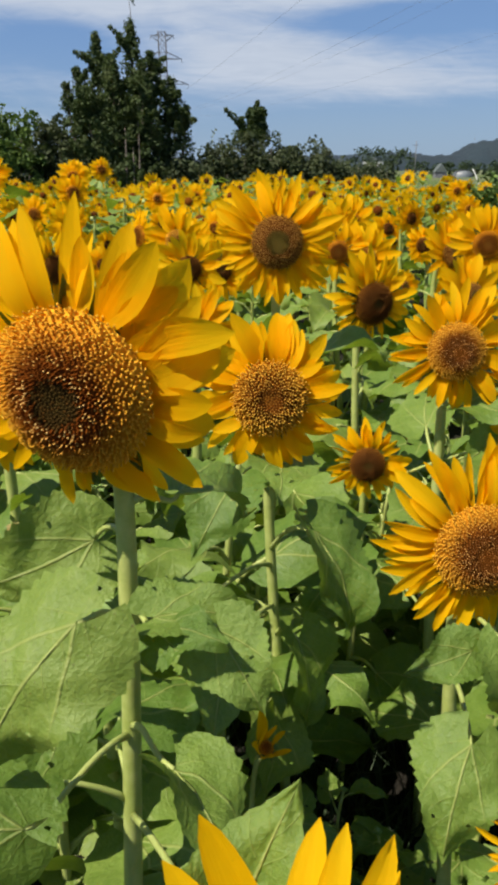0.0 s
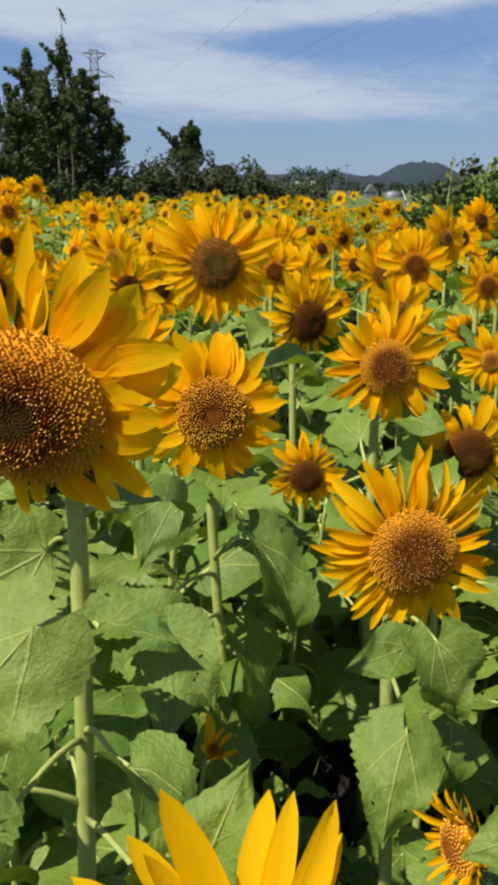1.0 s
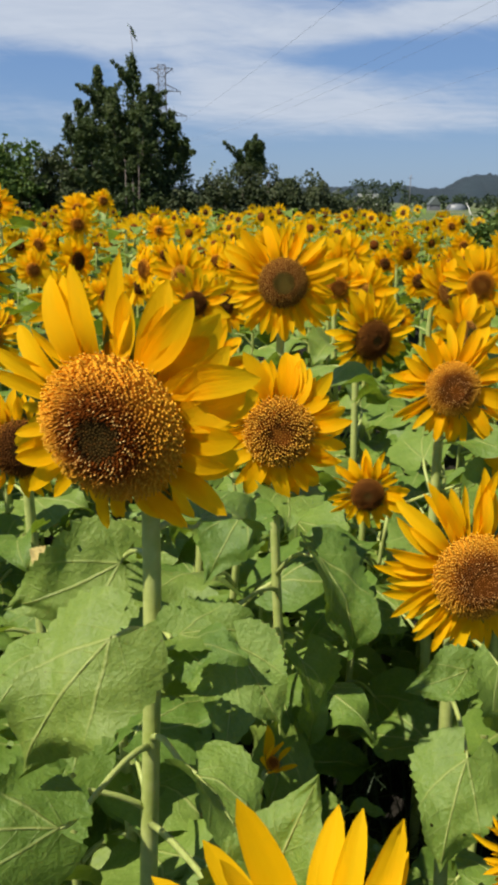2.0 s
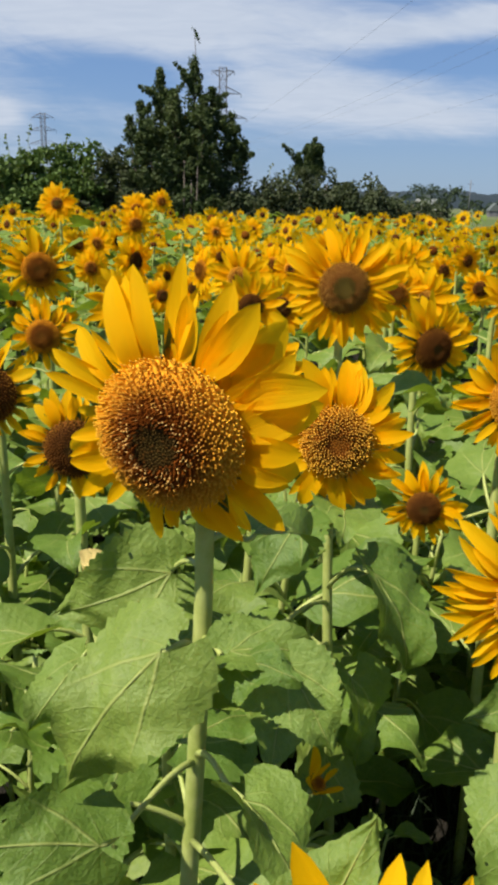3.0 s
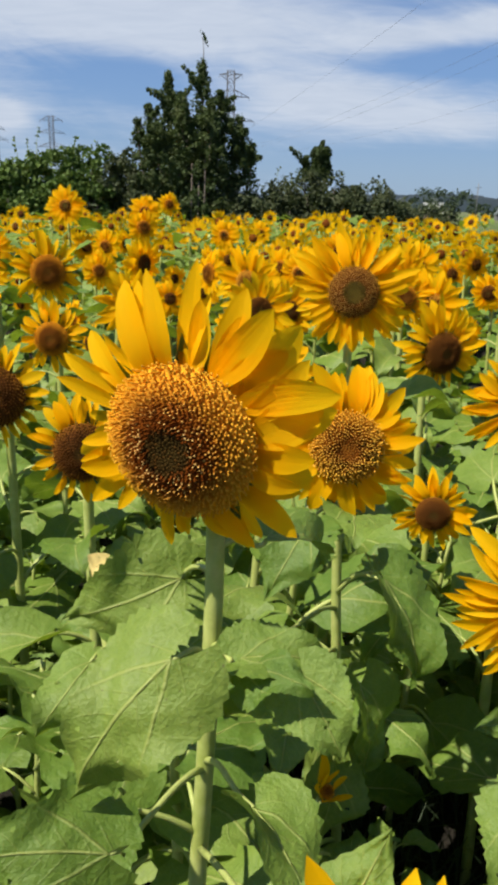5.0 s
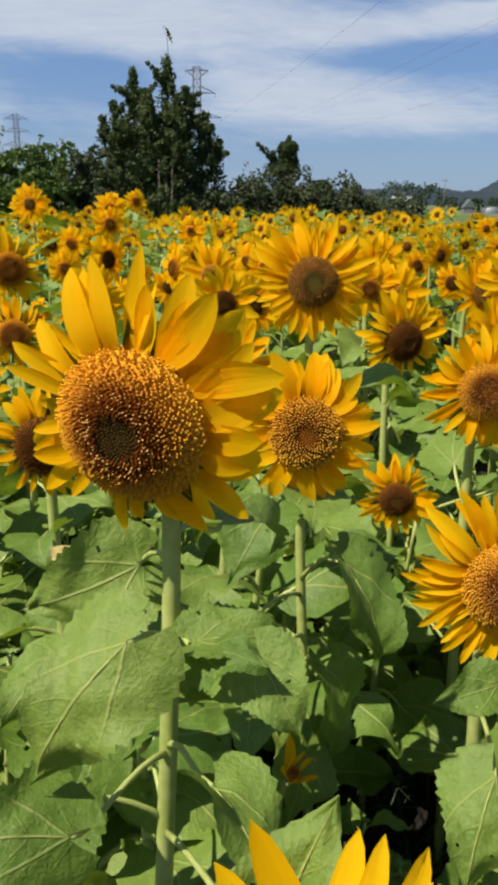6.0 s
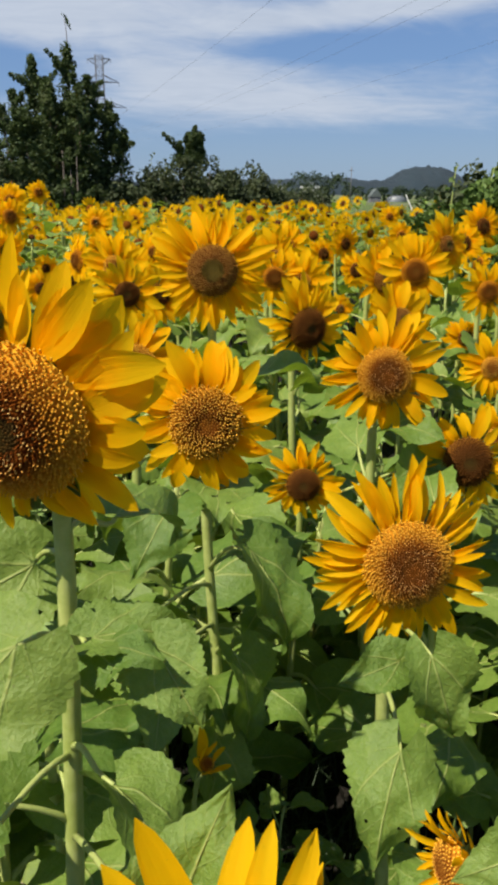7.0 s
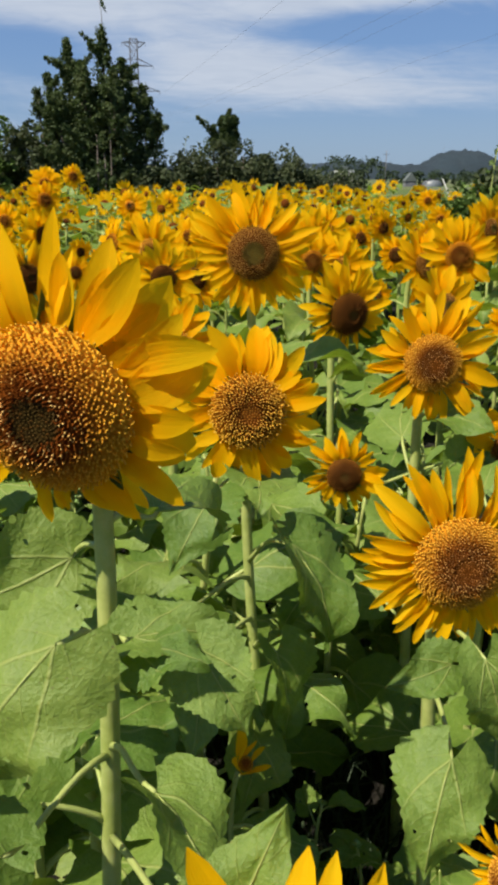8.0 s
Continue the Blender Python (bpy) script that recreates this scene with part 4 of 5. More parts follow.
def pylon(x, y, high, arms, label):
    """A lattice tower. arms: (height, half width)."""
    t = thing("pylon", label, "pylon", Matrix.Translation((x, y, 0)))
    waist = high * 0.62

    def half(z):
        return 2.9 + (0.85 - 2.9) * z / waist if z < waist else 0.85

    corners = ((-1, -1), (1, -1), (1, 1), (-1, 1))
    for cx, cy in corners:
        line = [(cx * half(z), cy * half(z), z) for z in (0, waist * 0.5, waist, high)]
        part("leg", mesh_of("leg", *tube(line, [0.14, 0.12, 0.10, 0.085], 5), STEEL), t)
    braces, z = [], 0.0
    while z < high - 0.5:
        nz = min(high, z + max(1.7, 2.0 * half(z)))
        for k in range(4):
            (ax, ay), (bx, by) = corners[k], corners[(k + 1) % 4]
            p, q = half(z), half(nz)
            braces.append(tube([(ax * p, ay * p, z), (bx * q, by * q, nz)], [0.04, 0.04], 4))
            braces.append(tube([(bx * p, by * p, z), (ax * q, ay * q, nz)], [0.04, 0.04], 4))
            braces.append(tube([(ax * q, ay * q, nz), (bx * q, by * q, nz)], [0.06, 0.06], 4))
        z = nz
    part("bracing", mesh_of("bracing", *merge(*braces), STEEL), t)
    for h, w in arms:
        bars = []
        for s in (-1, 1):
            for d in (-0.8, 0.8):
                bars.append(tube([(s * 0.8, d, h), (s * w, 0, h - 0.15)], [0.10, 0.07], 4))
                bars.append(tube([(s * 0.8, d, h - 1.4 if h > high - 1.0 else h + 1.5), (s * w, 0, h - 0.15)], [0.09, 0.07], 4))
            for k in range(1, 4):
                f = k / 4
                bars.append(tube([(s * (0.8 + (w - 0.8) * f), -0.8 * (1 - f), h), (s * (0.8 + (w - 0.8) * f), 0.0, h + (-1.4 if h > high - 1.0 else 1.5) * (1 - f))], [0.05, 0.05], 4))
            bars.append(tube([(s * w, 0, h - 0.15), (s * w, 0, h - 1.0)], [0.05, 0.05], 5))
        for v, f in bars:
            part("arm_bar", mesh_of("arm_bar", v, f, STEEL), t)
    return t


pylon(-19.2, 200, 32.2, ((31.6, 2.7), (26.6, 4.4), (21.2, 5.8)), "grey steel lattice pylon rising behind the tall tree")
pylon(-101.8, 320, 34.0, ((32.2, 4.6), (27.5, 5.4), (22.5, 6.0)), "distant grey steel lattice pylon over the hedge")
pylon(-126.6, 325, 30.5, ((29.0, 4.0), (25.0, 5.0)), "distant grey steel lattice pylon over the hedge")


def power_line(x, y, high):
    d = Vector((-0.193, 0.981, 0))
    line = []
    for k in range(41):
        s = -160 + 16.0 * k
        line.append(Vector((x, y, high)) + d * s + Vector((0, 0, 0.00009 * (s - 40) ** 2)))
    t = thing("power_line", "thin dark overhead cable crossing the sky", "cable", None, "overhead cables")
    part("cable", mesh_of("cable", *tube(line, [0.013] * 41, 5), WIRE), t)


power_line(25.9, 97.7, 22.0)
power_line(29.8, 97.3, 22.0)
power_line(44.4, 119.5, 22.0)
power_line(9.7, 99.0, 22.0)

# ---- the sunflowers nearest to the path ----
sunflower("large sunflower with golden petals and a ripening brown seed head", (-0.130, 0.676, 1.350), (-0.30, -1, -0.10), 0.262, 0.146, "ripe", 1, base=(-0.150, 0.755, 0), petals=50, florets=1500, leaves=0, spread=(-0.32, 0.06), stem=0.0096, tall=0.05, slender=0.86, rise=0.24, turn=0.18, broad=0.7,
          extra=(((-0.132, 0.620, 1.154), (-0.253, 0.580, 1.030), (-0.2, -0.75, 0.5), 0.165, 1.06),
                 ((-0.151, 0.800, 1.145), (-0.295, 0.760, 1.079), (0.35, -0.80, 0.40), 0.145, 1.17),
                 ((-0.070, 0.670, 1.127), (-0.005, 0.680, 1.136), (0.0, -0.4, 0.92), 0.095, 1.08),
                 ((-0.070, 0.66, 1.125), (-0.005, 0.63, 1.135), (0.05, -0.45, 0.9), 0.080, 1.03),
                 ((-0.010, 0.660, 1.120), (0.026, 0.630, 1.072), (0.1, -0.92, 0.35), 0.090, 1.02),
                 ((-0.049, 0.600, 1.011), (-0.002, 0.530, 1.003), (0.64, -0.62, 0.36), 0.122, 0.93),
                 ((0.000, 0.40, 1.030), (0.045, 0.435, 1.165), (-0.2, -0.85, 0.5), 0.130, 0.80),
                 ((-0.185, 0.570, 0.973), (-0.322, 0.530, 1.018), (-0.05, -0.65, 0.75), 0.14, 0.92),
                 ((-0.22, 0.70, 0.90), (-0.30, 0.62, 0.86), (0.6, -0.4, 0.6), 0.13, 0.82), ((-0.051, 0.770, 1.215), (0.050, 0.870, 1.189), (0.1, -0.35, 0.95), 0.135, 1.20),
                 ((-0.15, 0.86, 0.86), (-0.08, 0.95, 0.84), (0.1, 0.1, 1.0), 0.17, 0.80)))
sunflower("golden sunflower with a spiky amber seed head", (0.054, 1.143, 1.206), (0.02, -1, 0.16), 0.226, 0.108, "gold", 23, petals=46, florets=560, tall=0.11, slender=1.08, turn=0.3, leaves=6, stem=0.008,
          extra=(((0.0, 1.085, 1.10), (-0.05, 1.0, 1.02), (-0.2, -0.8, 0.5), 0.13, 1.02), ((0.115, 1.06, 1.025), (0.225, 0.95, 0.90), (0.72, -0.62, 0.25), 0.17, 0.91), ((-0.03, 0.98, 0.98), (-0.10, 0.86, 0.96), (-0.1, -0.4, 0.9), 0.13, 0.88), ((-0.02, 0.97, 0.88), (-0.02, 0.84, 0.85), (0.1, -0.5, 0.85), 0.14, 0.80), ((0.10, 1.12, 0.80), (0.13, 1.05, 0.68), (0.68, -0.72, 0.05), 0.15, 0.74), ((0.06, 1.10, 0.66), (0.05, 1.04, 0.52), (0.66, -0.75, 0.0), 0.16, 0.60)))
sunflower("small sunflower with short petals and a dark seed head", (0.267, 1.514, 0.953), (-0.08, -1, 0.06), 0.162, 0.072, "dark", 3, petals=42, florets=380, leaves=6, stem=0.007,
          extra=(((0.50, 1.42, 1.03), (0.43, 1.36, 0.95), (-0.1, -0.7, 0.7), 0.12, 0.85),))
sunflower("tall sunflower with broad petals and a green-hearted seed head", (0.086, 1.687, 1.386), (0.0, -1, 0.08), 0.255, 0.108, "green", 4, slender=0.74, petals=66, florets=520, leaves=9)
sunflower("sunflower turned aside with a bulging brown seed head", (0.352, 2.04, 1.198), (0.36, -0.9, 0.0), 0.235, 0.108, "dark", 5, petals=44, florets=640, leaves=9, tall=0.06, slender=0.85, rise=0.35)
sunflower("sunflower with narrow yellow petals round a golden-brown seed head", (0.315, 0.904, 1.072), (0.03, -1, 0.14), 0.245, 0.118, "russet", 6, slender=0.64, petals=62, florets=1100, leaves=0, tall=0.05,
          extra=(((0.328, 0.820, 0.987), (0.353, 0.770, 0.869), (0.0, -0.85, 0.5), 0.120, 0.93), ((0.29, 0.83, 0.975), (0.20, 0.80, 0.955), (0.0, -0.75, 0.65), 0.085, 0.92),
                 ((0.280, 0.770, 0.886), (0.214, 0.690, 0.779), (-0.15, -0.8, 0.55), 0.138, 0.83)))
sunflower("sunflower with amber petals and a russet seed head", (0.402, 1.404, 1.214), (-0.02, -1, 0.16), 0.232, 0.104, "russet", 27, petals=44, mat=PETAL_DEEP, slender=0.9, florets=620, leaves=7)
sunflower("sunflower with amber petals and an orange-gold seed head", (-0.088, 1.600, 1.196), (0.05, -1, 0.12), 0.205, 0.098, "gold", 31, petals=44, mat=PETAL_DEEP, florets=460, leaves=7, tall=0.08)
sunflower("sunflower with stubby petals and a dark seed head", (0.578, 1.40, 1.035), (-0.05, -1, 0.12), 0.20, 0.10, "dark", 8, petals=36, florets=420, leaves=8)
sunflower("sunflower with a dark brown seed head", (-0.655, 1.521, 1.166), (0.1, -1, 0.05), 0.21, 0.125, "dark", 9, petals=34, florets=420, leaves=9)
turned = sunflower("sunflower turned aside with amber petals and a dark head", (-0.388, 1.231, 1.150), (0.22, -1, 0.08), 0.185, 0.10, "dark", 10, petals=34, mat=PETAL_DEEP, florets=420, leaves=8)
sunflower("sunflower with amber petals and a golden-brown seed head", (-0.806, 2.358, 1.35), (0.28, -1, 0.05), 0.215, 0.105, "brown", 11, petals=32, florets=300, leaves=9)
sunflower("sunflower with amber petals and a golden-brown seed head", (-0.705, 2.054, 1.198), (0.1, -1, 0.1), 0.195, 0.092, "brown", 12, petals=32, mat=PETAL_DEEP, florets=300, leaves=8)
sunflower("low golden sunflower with tall upright petals", (0.043, 0.30, 1.078), (0.0, -0.70, 0.70), 0.235, 0.085, "gold", 13, slender=0.68, base=(0.05, 0.36, 0), petals=30, turn=0.3, florets=400, leaves=3, spread=(0.1, 0.5))
sunflower("half-open sunflower bud with ragged short petals", (0.288, 0.60, 0.882), (-0.97, -0.22, 0.12), 0.125, 0.058, "gold", 14, slender=0.6, base=(0.33, 0.62, 0), petals=48, mat=PETAL_DEEP, florets=200, leaves=5, stem=0.006, spread=(0.5, 1.1),
          extra=(((0.385, 0.54, 0.985), (0.26, 0.51, 0.955), (-0.1, -0.6, 0.8), 0.13, 0.80),))

part("leaf", leaf_blade(61, 24, 5, 0.2, 1.2, 0.3, 2, stalk=True, mat=WITHERED), turned, Matrix.Translation(Vector((-0.315, 1.100, 1.016)) - turned.matrix_basis.translation) @ Matrix.Rotation(-1.9, 4, "Z") @ Matrix.Scale(0.050, 4), "withered yellow leaf")
sunflower("stunted low sunflower with a few ragged petals", (0.042, 0.93, 0.745), (0.25, -0.45, 0.8), 0.115, 0.022, "gold", 15, base=(0.06, 0.97, 0), petals=8, florets=60, leaves=2, stem=0.004, spread=(1.0, 1.45))

# ---- the rest of the field ----
HEAD_AT = 1.25


def field_sunflower(seed, kind, mat, width, disc, turn, leaves=9, tilt=0.1, loose=False):
    rng = random.Random(seed)
    plant = thing("sunflower", "sunflower in full golden bloom among broad green leaves", "sunflower", None, "field sunflowers")
    n = Vector((math.sin(turn), -math.cos(turn), tilt)).normalized()
    head = Vector((0.0, -0.06, HEAD_AT))
    line = stem_line((rng.uniform(-0.04, 0.04), 0.0, 0), head, n, (rng.uniform(-0.06, 0.06), rng.uniform(-0.04, 0.04)))
    part("stem", mesh_of("stem", *tube(line, [0.012 - 0.00028 * i for i in range(len(line))], 6), STALK), plant)
    r = disc / 2
    m = facing(head, n)
    part("calyx", calyx_mesh(seed, r, width * 0.16, 14), plant, m)
    part("disc", disc_mesh(seed, kind, 320 if loose else 150, r, 0.09), plant, m)
    if loose:
        for k in range(30):
            a = 2 * math.pi * (k + rng.uniform(-0.5, 0.5)) / 30
            q = m @ Matrix.Rotation(a, 4, "Z") @ Matrix.Translation((r * 0.92, 0, -0.005 - 0.003 * (k % 3))) @ Matrix.Rotation(0.08 * (k % 3) - rng.uniform(-0.1, 0.3), 4, "Y") @ Matrix.Rotation(rng.uniform(-0.5, 0.5), 4, "X") @ Matrix.Scale((width / 2 - r * 0.85) * rng.uniform(0.8, 1.2), 4)
            part("petal", PETALS[mat][rng.randrange(9)], plant, q)
    else:
        tagged(part("ray_petals", petal_ring(seed, r, (width / 2 - r * 0.85) * 1.1, 34, mat), plant, m), kind="stuff")
    heights = [1.12 - 0.92 * (i + 0.2) / leaves for i in range(leaves)]
    sizes = [(0.10 + 0.10 * min(1, (i + 1) / 3)) * rng.uniform(0.85, 1.2) for i in range(leaves)]
    add_leaves(plant, line, rng, heights, sizes, rng.uniform(0, 6.28))
    return plant


def young_sunflower(seed, high=0.95, leaves=10):
    rng = random.Random(seed)
    plant = thing("sunflower_plant", "leafy sunflower plant with a closed green bud", "sunflower plant", None, "unopened sunflower plants")
    line = [Vector(p) for p in glide((0, 0, 0), (rng.uniform(-0.05, 0.05), 0, high * 0.4), (rng.uniform(-0.05, 0.05), rng.uniform(-0.05, 0.05), high * 0.7), (rng.uniform(-0.06, 0.06), 0, high), 12)]
    part("stem", mesh_of("stem", *tube(line, [0.010 - 0.0004 * i for i in range(12)], 6), STALK), plant)
    part("bud", calyx_mesh(seed, 0.016, 0.018, 10), plant, facing(line[-1] + Vector((0, 0, 0.015)), (0.1, -0.3, 1)))
    heights = [high - 0.05 - (high - 0.2) * (i + 0.1) / leaves for i in range(leaves)]
    sizes = [(0.09 + 0.10 * min(1, (i + 1) / 4)) * rng.uniform(0.85, 1.15) for i in range(leaves)]
    add_leaves(plant, line, rng, heights, sizes, rng.uniform(0, 6.28))
    return plant


MODELS = [field_sunflower(100 + k, ("brown", "dark", "brown", "green", "dark", "brown", "ripe", "dark", "brown", "dark")[k], (PETAL, PETAL_DEEP)[k % 3 == 1], 0.200 + 0.012 * (k % 4), 0.070 + 0.008 * (k % 3),
                          (0.0, 0.35, -0.3, 0.1, -0.5, 0.55, -0.1, 0.2, -0.9, 1.1)[k], 9, (0.1, 0.25, 0.0, 0.15, -0.1, 0.3, 0.05, 0.2, 0.1, 0.0)[k]) for k in range(10)]
CLOSE = [field_sunflower(150 + k, ("brown", "dark", "gold", "brown", "dark", "green")[k], (PETAL, PETAL_DEEP)[k % 2], 0.215 + 0.014 * (k % 3), 0.080, (0.0, 0.3, -0.35, -0.1, 0.15, 0.5)[k], 9, (0.1, 0.2, 0.0, 0.15, 0.05, 0.3)[k], True) for k in range(6)]
YOUNG = [young_sunflower(200 + k, 0.86 + 0.05 * k) for k in range(4)]
used = set()
STANDING = []


def stand(model, m):
    """The model itself the first time, a copy after that."""
    if model.name in used:
        return copy_thing(model, m @ Matrix.Scale(1 / model.scale.x, 4))
    used.add(model.name)
    model.matrix_basis = m
    return model


def bloom(x, y, z, k, turn=0.0):
    """A field sunflower whose head comes to (x, y, z)."""
    s = z / HEAD_AT
    m = Matrix.Rotation(turn, 4, "Z") @ Matrix.Scale(s, 4)
    off = m @ Vector((0.0, -0.06, HEAD_AT))
    stand(CLOSE[k % 6] if y < 3.0 else MODELS[k], Matrix.Translation((x - off.x, y - off.y, 0)) @ m)
    STANDING.append((x - off.x, y - off.y))


bloom(-1.71, 4.16, 1.30, 7), bloom(-1.83, 5.92, 1.53, 3), bloom(-1.18, 5.69, 1.50, 0), bloom(-1.14, 5.45, 1.40, 5)
bloom(-0.07, 2.77, 1.20, 1), bloom(0.19, 5.34, 1.27, 7), bloom(-1.40, 6.03, 1.26, 9), bloom(-0.44, 3.45, 1.27, 8)
bloom(-1.69, 5.95, 1.23, 1), bloom(-1.62, 4.30, 1.00, 4), bloom(-0.68, 3.20, 1.32, 9), bloom(0.64, 3.63, 1.14, 5)
bloom(1.10, 2.69, 1.21, 0), bloom(0.70, 2.62, 1.26, 5), bloom(0.45, 2.87, 1.23, 2), bloom(-0.16, 2.49, 1.24, 4)
bloom(-0.05, 4.26, 1.22, 6), bloom(1.68, 4.31, 1.37, 7), bloom(0.90, 4.95, 1.18, 1), bloom(0.97, 2.27, 1.03, 8)
bloom(0.63, 2.12, 1.20, 5), bloom(0.743, 2.40, 1.31, 3), bloom(0.351, 2.862, 1.25, 6)
bloom(0.33, 3.64, 1.10, 3), bloom(0.39, 3.21, 1.29, 3, 0.2), bloom(-0.23, 2.88, 1.29, 2), bloom(0.20, 5.02, 1.30, 7)
bloom(-1.40, 5.4, 1.27, 2), bloom(-1.29, 4.84, 1.17, 7), bloom(-1.38, 6.80, 1.50, 0), bloom(-1.545, 8.86, 1.555, 5)
bloom(-0.65, 6.13, 1.34, 6), bloom(-0.47, 7.92, 1.30, 2), bloom(2.02, 7.67, 1.33, 0), bloom(1.61, 4.78, 1.31, 5), bloom(0.88, 3.85, 1.18, 4), bloom(0.85, 1.90, 0.92, 2)

for hero in [o for o in bpy.data.objects if o.name.startswith("sunflower") and o.type == "EMPTY" and o.matrix_basis.translation.length > 0]:
    STANDING.append((hero.matrix_basis.translation.x, hero.matrix_basis.translation.y))

rng = random.Random(77)
PLOTS = []
row = 0
# rows beside and behind the camera are unseen, added to shade the near ground
y = -0.55
while y < 16.5:
    step = 0.40
    x = -10.6
    while x < (6.6 if y < 11.6 else 3.4):
        PLOTS.append((x + rng.uniform(-0.15, 0.15) + 0.2 * (row % 2), y + rng.uniform(-0.14, 0.14)))
        x += step
    y += 0.38
    row += 1


def free(x, y, gap):
    return all((x - a) ** 2 + (y - b) ** 2 > gap * gap for a, b in STANDING)


MIDDLE, FAR = [], []
for x, y in PLOTS:
    if abs(x) < 0.42 and y < 0.85 or math.hypot(x, y) < 0.60 or math.hypot(x - 0.13, y - 1.02) < 0.34 or (y < 0.5 and x > -0.3 and x < 0.75):
        continue
    if not free(x, y, 0.20) or (6.2 < y < 9.2 and x > 0.285 * y - 0.15):
        continue
    (MIDDLE if y < 5.8 and abs(x) < 1.9 + 0.5 * max(y, 0) else FAR).append((x, y))

for x, y in MIDDLE:
    turn = rng.gauss(0, 0.35)
    close = 0.45 < y < 2.3 and abs(x) < 1.25
    if close or rng.random() < 0.22:
        s = rng.uniform(0.85, 1.08) * (1.0 if close else 1.18) * (0.58 if y < 1.05 and x < 0.0 else 0.78 if y < 1.2 else 0.95)
        stand(YOUNG[rng.randrange(4)], Matrix.Translation((x, y, 0)) @ Matrix.Rotation(rng.uniform(0, 6.28), 4, "Z") @ Matrix.Scale(s, 4))
    else:
        s = min(1.12, max(0.74, rng.gauss(0.92, 0.09)))
        stand(CLOSE[rng.randrange(6)] if y < 2.6 and abs(x) < 1.5 else MODELS[rng.randrange(10)], Matrix.Translation((x, y, 0)) @ Matrix.Rotation(turn, 4, "Z") @ Matrix.Scale(s, 4))

# leafy plants crowding the large flower from behind
for k, (x, y, s) in enumerate(((-0.14, 0.92, 1.14), (-0.30, 1.04, 1.06), (-0.03, 1.32, 1.10), (0.47, 1.24, 1.0))):
    stand(YOUNG[k % 4], Matrix.Translation((x, y, 0)) @ Matrix.Rotation(1.3 * k, 4, "Z") @ Matrix.Scale(s, 4))
    STANDING.append((x, y))

# leafy undergrowth of younger plants between the flowering ones, thickest beside the path
low = 0.62
while low < 2.7:
    x = -1.45
    while x < 1.5:
        px, py = x + rng.uniform(-0.11, 0.11), low + rng.uniform(-0.10, 0.10)
        if math.hypot(px - 0.17, py - 0.98) > 0.42 and free(px, py, 0.09) and math.hypot(px, py) > 0.62 and math.hypot(px - 0.22, py - 1.27) > 0.24 and math.hypot(px + 0.34, py - 0.86) > 0.26:
            s = rng.uniform(0.62, 0.86) + (0.08 if py > 1.3 else 0.0) + (0.22 if -0.34 < px < -0.02 and 1.0 < py < 1.4 else 0.0) - (0.24 if -0.7 < px < -0.02 and py <= 1.0 else 0.0) - (0.22 if math.hypot(px - 0.13, py - 0.98) < 0.4 and px > 0 else 0.0)
            stand(YOUNG[rng.randrange(4)], Matrix.Translation((px, py, 0)) @ Matrix.Rotation(rng.uniform(0, 6.28), 4, "Z") @ Matrix.Scale(s, 4))
        x += 0.29
    low += 0.28

# small plants struggling in the shade of the rest
for k, (x, y) in enumerate(((0.08, 0.86), (0.21, 0.94), (0.10, 1.04), (0.26, 1.10), (0.33, 0.98), (0.15, 0.80), (0.02, 0.98), (0.18, 1.16))):
    stand(YOUNG[k % 4], Matrix.Translation((x, y, 0)) @ Matrix.Rotation(2.1 * k, 4, "Z") @ Matrix.Scale(0.40 + 0.05 * (k % 3), 4))


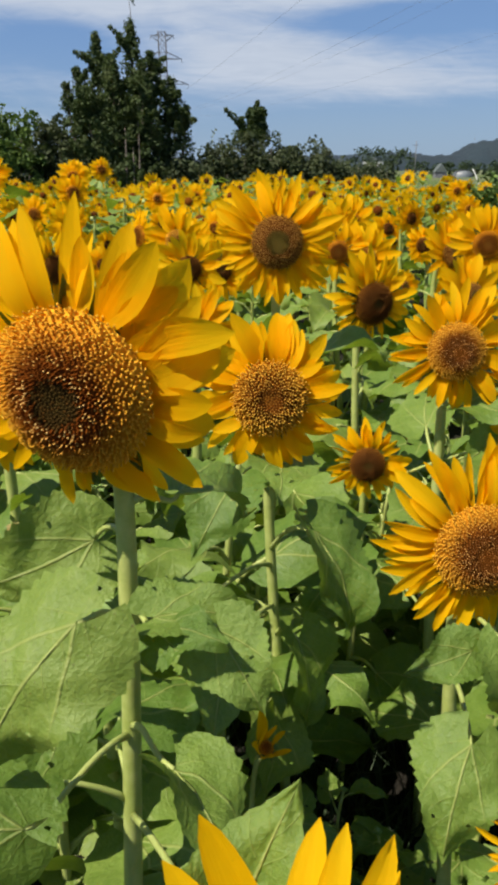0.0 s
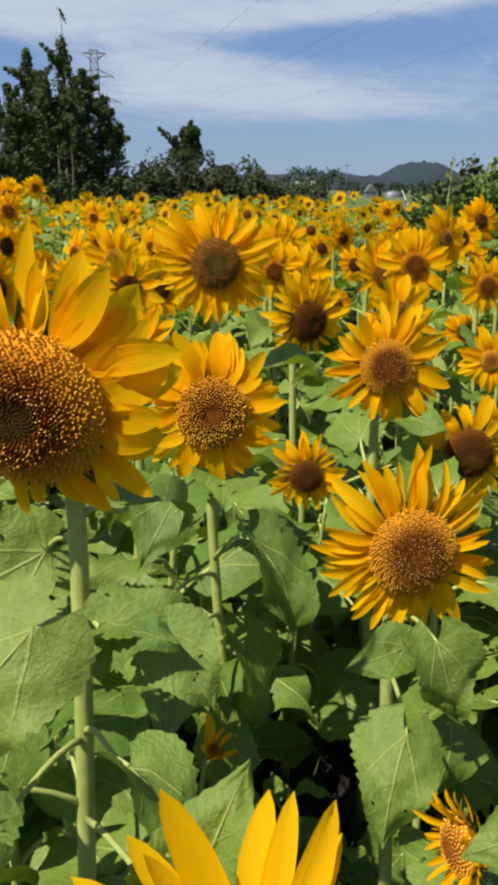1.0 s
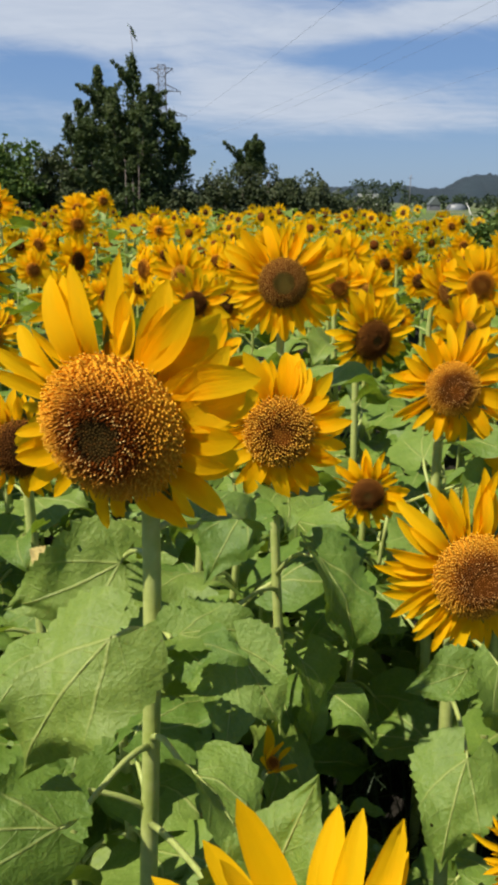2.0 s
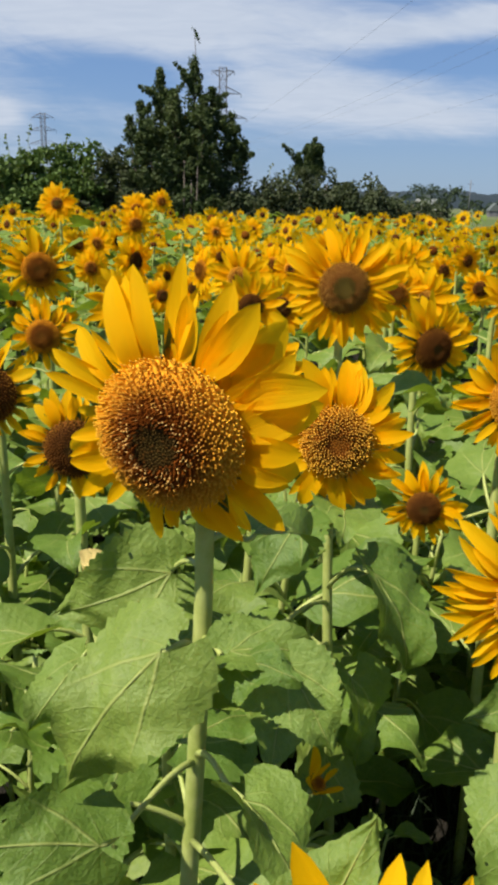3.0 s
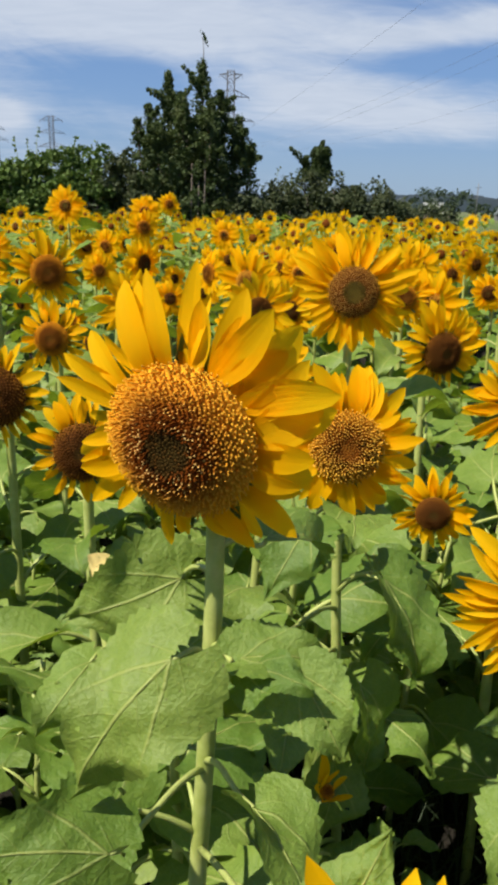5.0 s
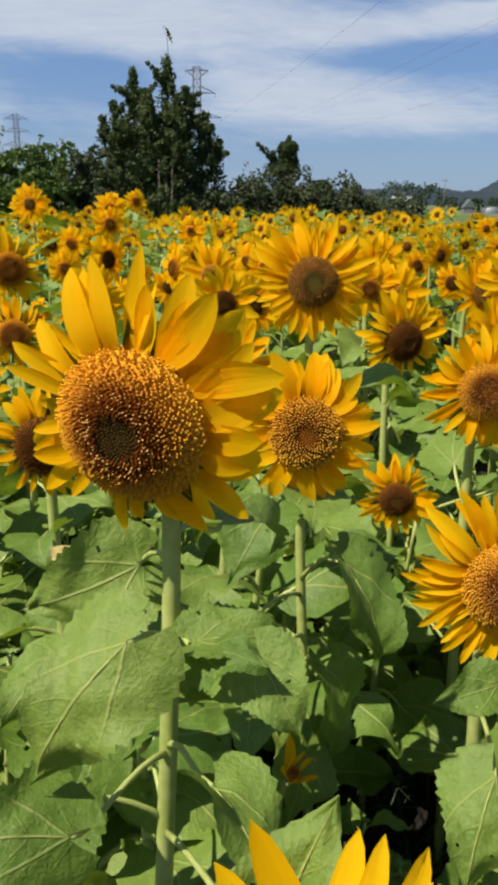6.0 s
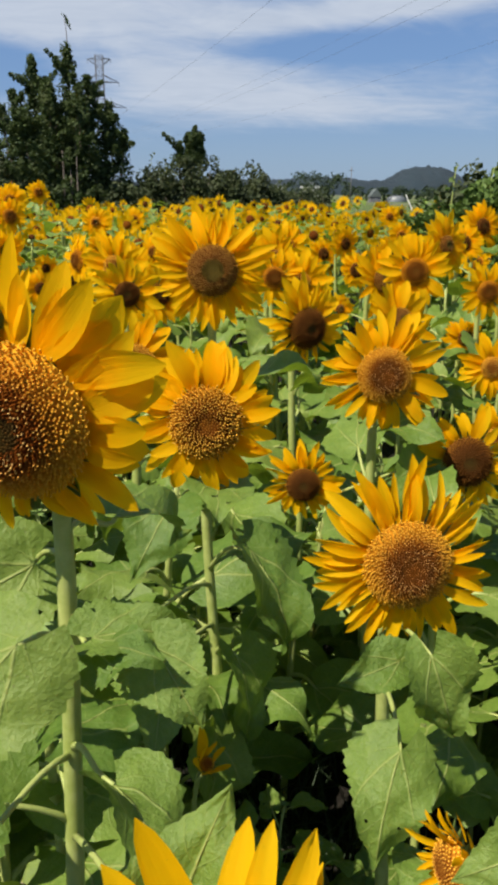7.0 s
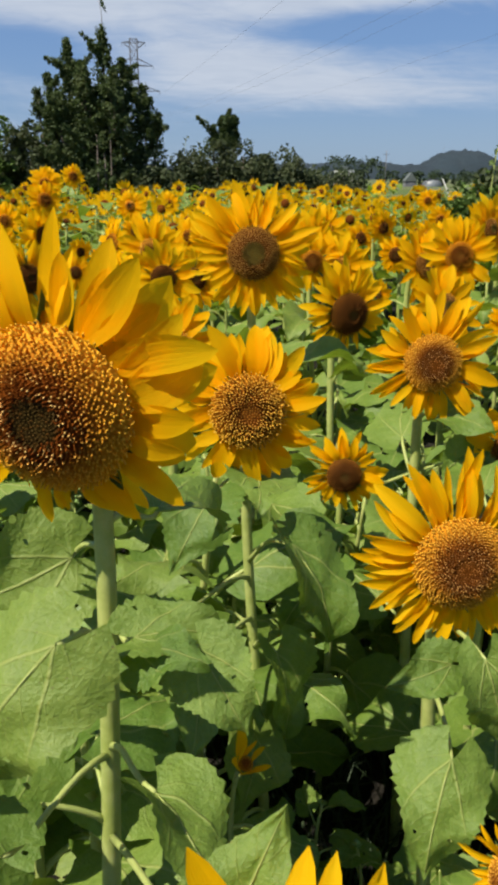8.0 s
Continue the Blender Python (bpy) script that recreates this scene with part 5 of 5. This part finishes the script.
def far_field(spots):
    """The crowd of sunflowers towards the hedge, joined: petals, seed heads, leaves and stems of each still real."""
    r = random.Random(31)
    verts, faces, slots, uvs, ring, tip = [], [], [], [], [], []

    def lay(pts, fcs, slot, uv, rg=0.8, tp=0.3):
        n = len(verts)
        verts.extend(pts)
        faces.extend(tuple(i + n for i in f) for f in fcs)
        slots.extend([slot] * len(fcs))
        uvs.extend(uv)
        ring.extend([rg] * len(pts)), tip.extend([tp] * len(pts))

    for x, y in spots:
        z = min(1.42, max(0.86, r.gauss(1.16, 0.12)))
        n = Vector((math.sin(r.gauss(0, 0.5)), -1, r.gauss(0.1, 0.15))).normalized()
        head = Vector((x, y, z))
        m = facing(head, n, r.uniform(0, 6.28))
        disc, reach, count = r.uniform(0.031, 0.045), r.uniform(0.062, 0.085), 19
        slot = 0 if r.random() < 0.65 else 1
        blooms = r.random() < 0.76
        for k in range(count if blooms else 0):
            a = 6.2832 * (k + r.uniform(-0.3, 0.3)) / count
            l, w, up = disc + reach * r.uniform(0.75, 1.1), 0.015, r.uniform(-0.02, 0.03)
            c, s = math.cos(a), math.sin(a)
            mid = disc + reach * 0.5
            lay([m @ Vector(p) for p in ((disc * 0.8 * c, disc * 0.8 * s, 0), (mid * c - w * s, mid * s + w * c, up * 0.3), (l * c, l * s, up), (mid * c + w * s, mid * s - w * c, up * 0.3), (mid * c, mid * s, up * 0.3 - 0.003))],
                [(0, 3, 4), (0, 4, 1), (3, 2, 4), (4, 2, 1)], slot, [(0.5, 0), (0, 0.5), (0.5, 1), (1, 0.5), (0.5, 0.5)])
        kind = 2 if r.random() < 0.3 else 3
        if not blooms:
            disc *= 0.5
            kind = 5
        cushion = [m @ Vector((disc * math.cos(6.2832 * k / 10), disc * math.sin(6.2832 * k / 10), 0.003)) for k in range(10)] + [m @ Vector((disc * 0.55 * math.cos(6.2832 * k / 10), disc * 0.55 * math.sin(6.2832 * k / 10), 0.016)) for k in range(10)] + [m @ Vector((0, 0, 0.014))]
        lay(cushion, [(k, (k + 1) % 10, 10 + (k + 1) % 10, 10 + k) for k in range(10)] + [(10 + k, 10 + (k + 1) % 10, 20) for k in range(10)], kind, [(0.5, 0.5)] * 21, 0.6, 0.0)
        back = [m @ Vector((disc * 1.1 * math.cos(6.2832 * k / 8), disc * 1.1 * math.sin(6.2832 * k / 8), -0.012)) for k in range(8)] + [m @ Vector((0, 0, -0.05))]
        lay(back, [((k + 1) % 8, k, 8) for k in range(8)], 5, [(0.5, 0.5)] * 9)
        v, f = tube([(x, y + 0.05, 0), (x, y + 0.05, z - 0.12), m @ Vector((0, 0, -0.04))], [0.011, 0.009, 0.010], 4)
        lay(v, f, 5, [(0.5, 0.3)] * len(v))
        a0 = r.uniform(0, 6.28)
        for k in range(9):
            a, size = a0 + 2.4 * k + r.uniform(-0.3, 0.3), r.uniform(0.13, 0.22)
            h = z - 0.06 - 0.09 * k
            out, side = Vector((math.cos(a), math.sin(a), 0)), Vector((-math.sin(a), math.cos(a), 0))
            o = Vector((x, y + 0.05, h)) + out * 0.07 + Vector((0, 0, 0.05))
            dip = r.uniform(-0.1, 0.7)
            mid1, mid2, end = o + out * size * 0.3 + Vector((0, 0, 0.02)), o + out * size * 0.68 - Vector((0, 0, dip * size * 0.3)), o + out * size - Vector((0, 0, dip * size * 0.8))
            w = size * 0.46
            lift = Vector((0, 0, size * 0.08))
            lay([o, mid1 + side * w + lift, mid1, mid1 - side * w + lift, mid2 + side * w * 0.7 + lift, mid2, mid2 - side * w * 0.7 + lift, end],
                [(0, 2, 1), (0, 3, 2), (1, 2, 5, 4), (2, 3, 6, 5), (4, 5, 7), (5, 6, 7)], 4, [(0.5, 0), (0, 0.3), (0.5, 0.3), (1, 0.3), (0.1, 0.7), (0.5, 0.7), (0.9, 0.7), (0.5, 1)])
    me = mesh_of("sunflower_field", verts, faces, [PETAL, PETAL_DEEP, DISC_DARK, DISC_BROWN, BLADE, STALK], slots, uvs, True, {"ring": ring, "tip": tip})
    tagged(new("sunflower_field", me), "crowd of golden sunflowers stretching back to the hedge", "sunflowers", kind="stuff")


far_field(FAR)


def litter():
    """Dry stalks and fallen leaf scraps on the soil between the plants."""
    r = random.Random(9)
    pieces = []
    for k in range(110):
        x, y = r.uniform(-0.9, 1.1), r.uniform(0.6, 2.4)
        a, l = r.uniform(0, 6.28), r.uniform(0.03, 0.12)
        o = Vector((x, y, 0.012 + r.uniform(0, 0.05)))
        w = Vector((math.cos(a), math.sin(a), r.uniform(-0.1, 0.5))) * l
        s = Vector((-math.sin(a), math.cos(a), 0)) * r.uniform(0.003, 0.012)
        pieces.append(([o - s * 0.5, o + w * 0.5 + s + Vector((0, 0, 0.006)), o + w, o + w * 0.5 - s], [(0, 1, 2), (0, 2, 3)]))
    for k in range(26):
        x, y = r.gauss(0.16, 0.10), r.uniform(0.8, 1.7)
        o = Vector((x, y, 0.0))
        w = Vector((r.uniform(-0.08, 0.08), r.uniform(-0.05, 0.05), r.uniform(0.02, 0.12)))
        pieces.append(tube([o, o + w * 0.5 + Vector((0.01, 0, 0)), o + w], [0.0022, 0.0018, 0.0008], 4))
    ob = new("dry_litter", mesh_of("dry_litter", *merge(*pieces), DRY, smooth=False))
    tagged(ob, "dry leaf scraps and stalks scattered over the shade-darkened soil", "litter", kind="stuff")



def weeds():
    """Thin grass and weeds in the shade between the stems, that shade also put into their dark colour."""
    r = random.Random(19)
    verts, faces = [], []
    for k in range(1700):
        x, y = r.gauss(0.2, 0.28), r.uniform(0.85, 2.3)
        a, h, w = r.uniform(0, 6.28), r.uniform(0.05, 0.22), r.uniform(0.0016, 0.004)
        bend = r.uniform(0.2, 1.1) * h
        out, side = Vector((math.cos(a), math.sin(a), 0)), Vector((-math.sin(a), math.cos(a), 0)) * w
        o = Vector((x, y, -0.01))
        m = o + out * bend * 0.3 + Vector((0, 0, h * 0.65))
        n = len(verts)
        verts += [o - side, o + side, m - side, m + side, o + out * bend + Vector((0, 0, h))]
        faces += [(n, n + 1, n + 3, n + 2), (n + 2, n + 3, n + 4)]
    # the far woods' dark leaf colour carries the shade of this gap
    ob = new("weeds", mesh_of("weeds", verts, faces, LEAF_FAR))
    tagged(ob, "thin weeds and grass in the shade between stems, that shade also put into their dark colour", "weeds", kind="stuff")


litter()
weeds()
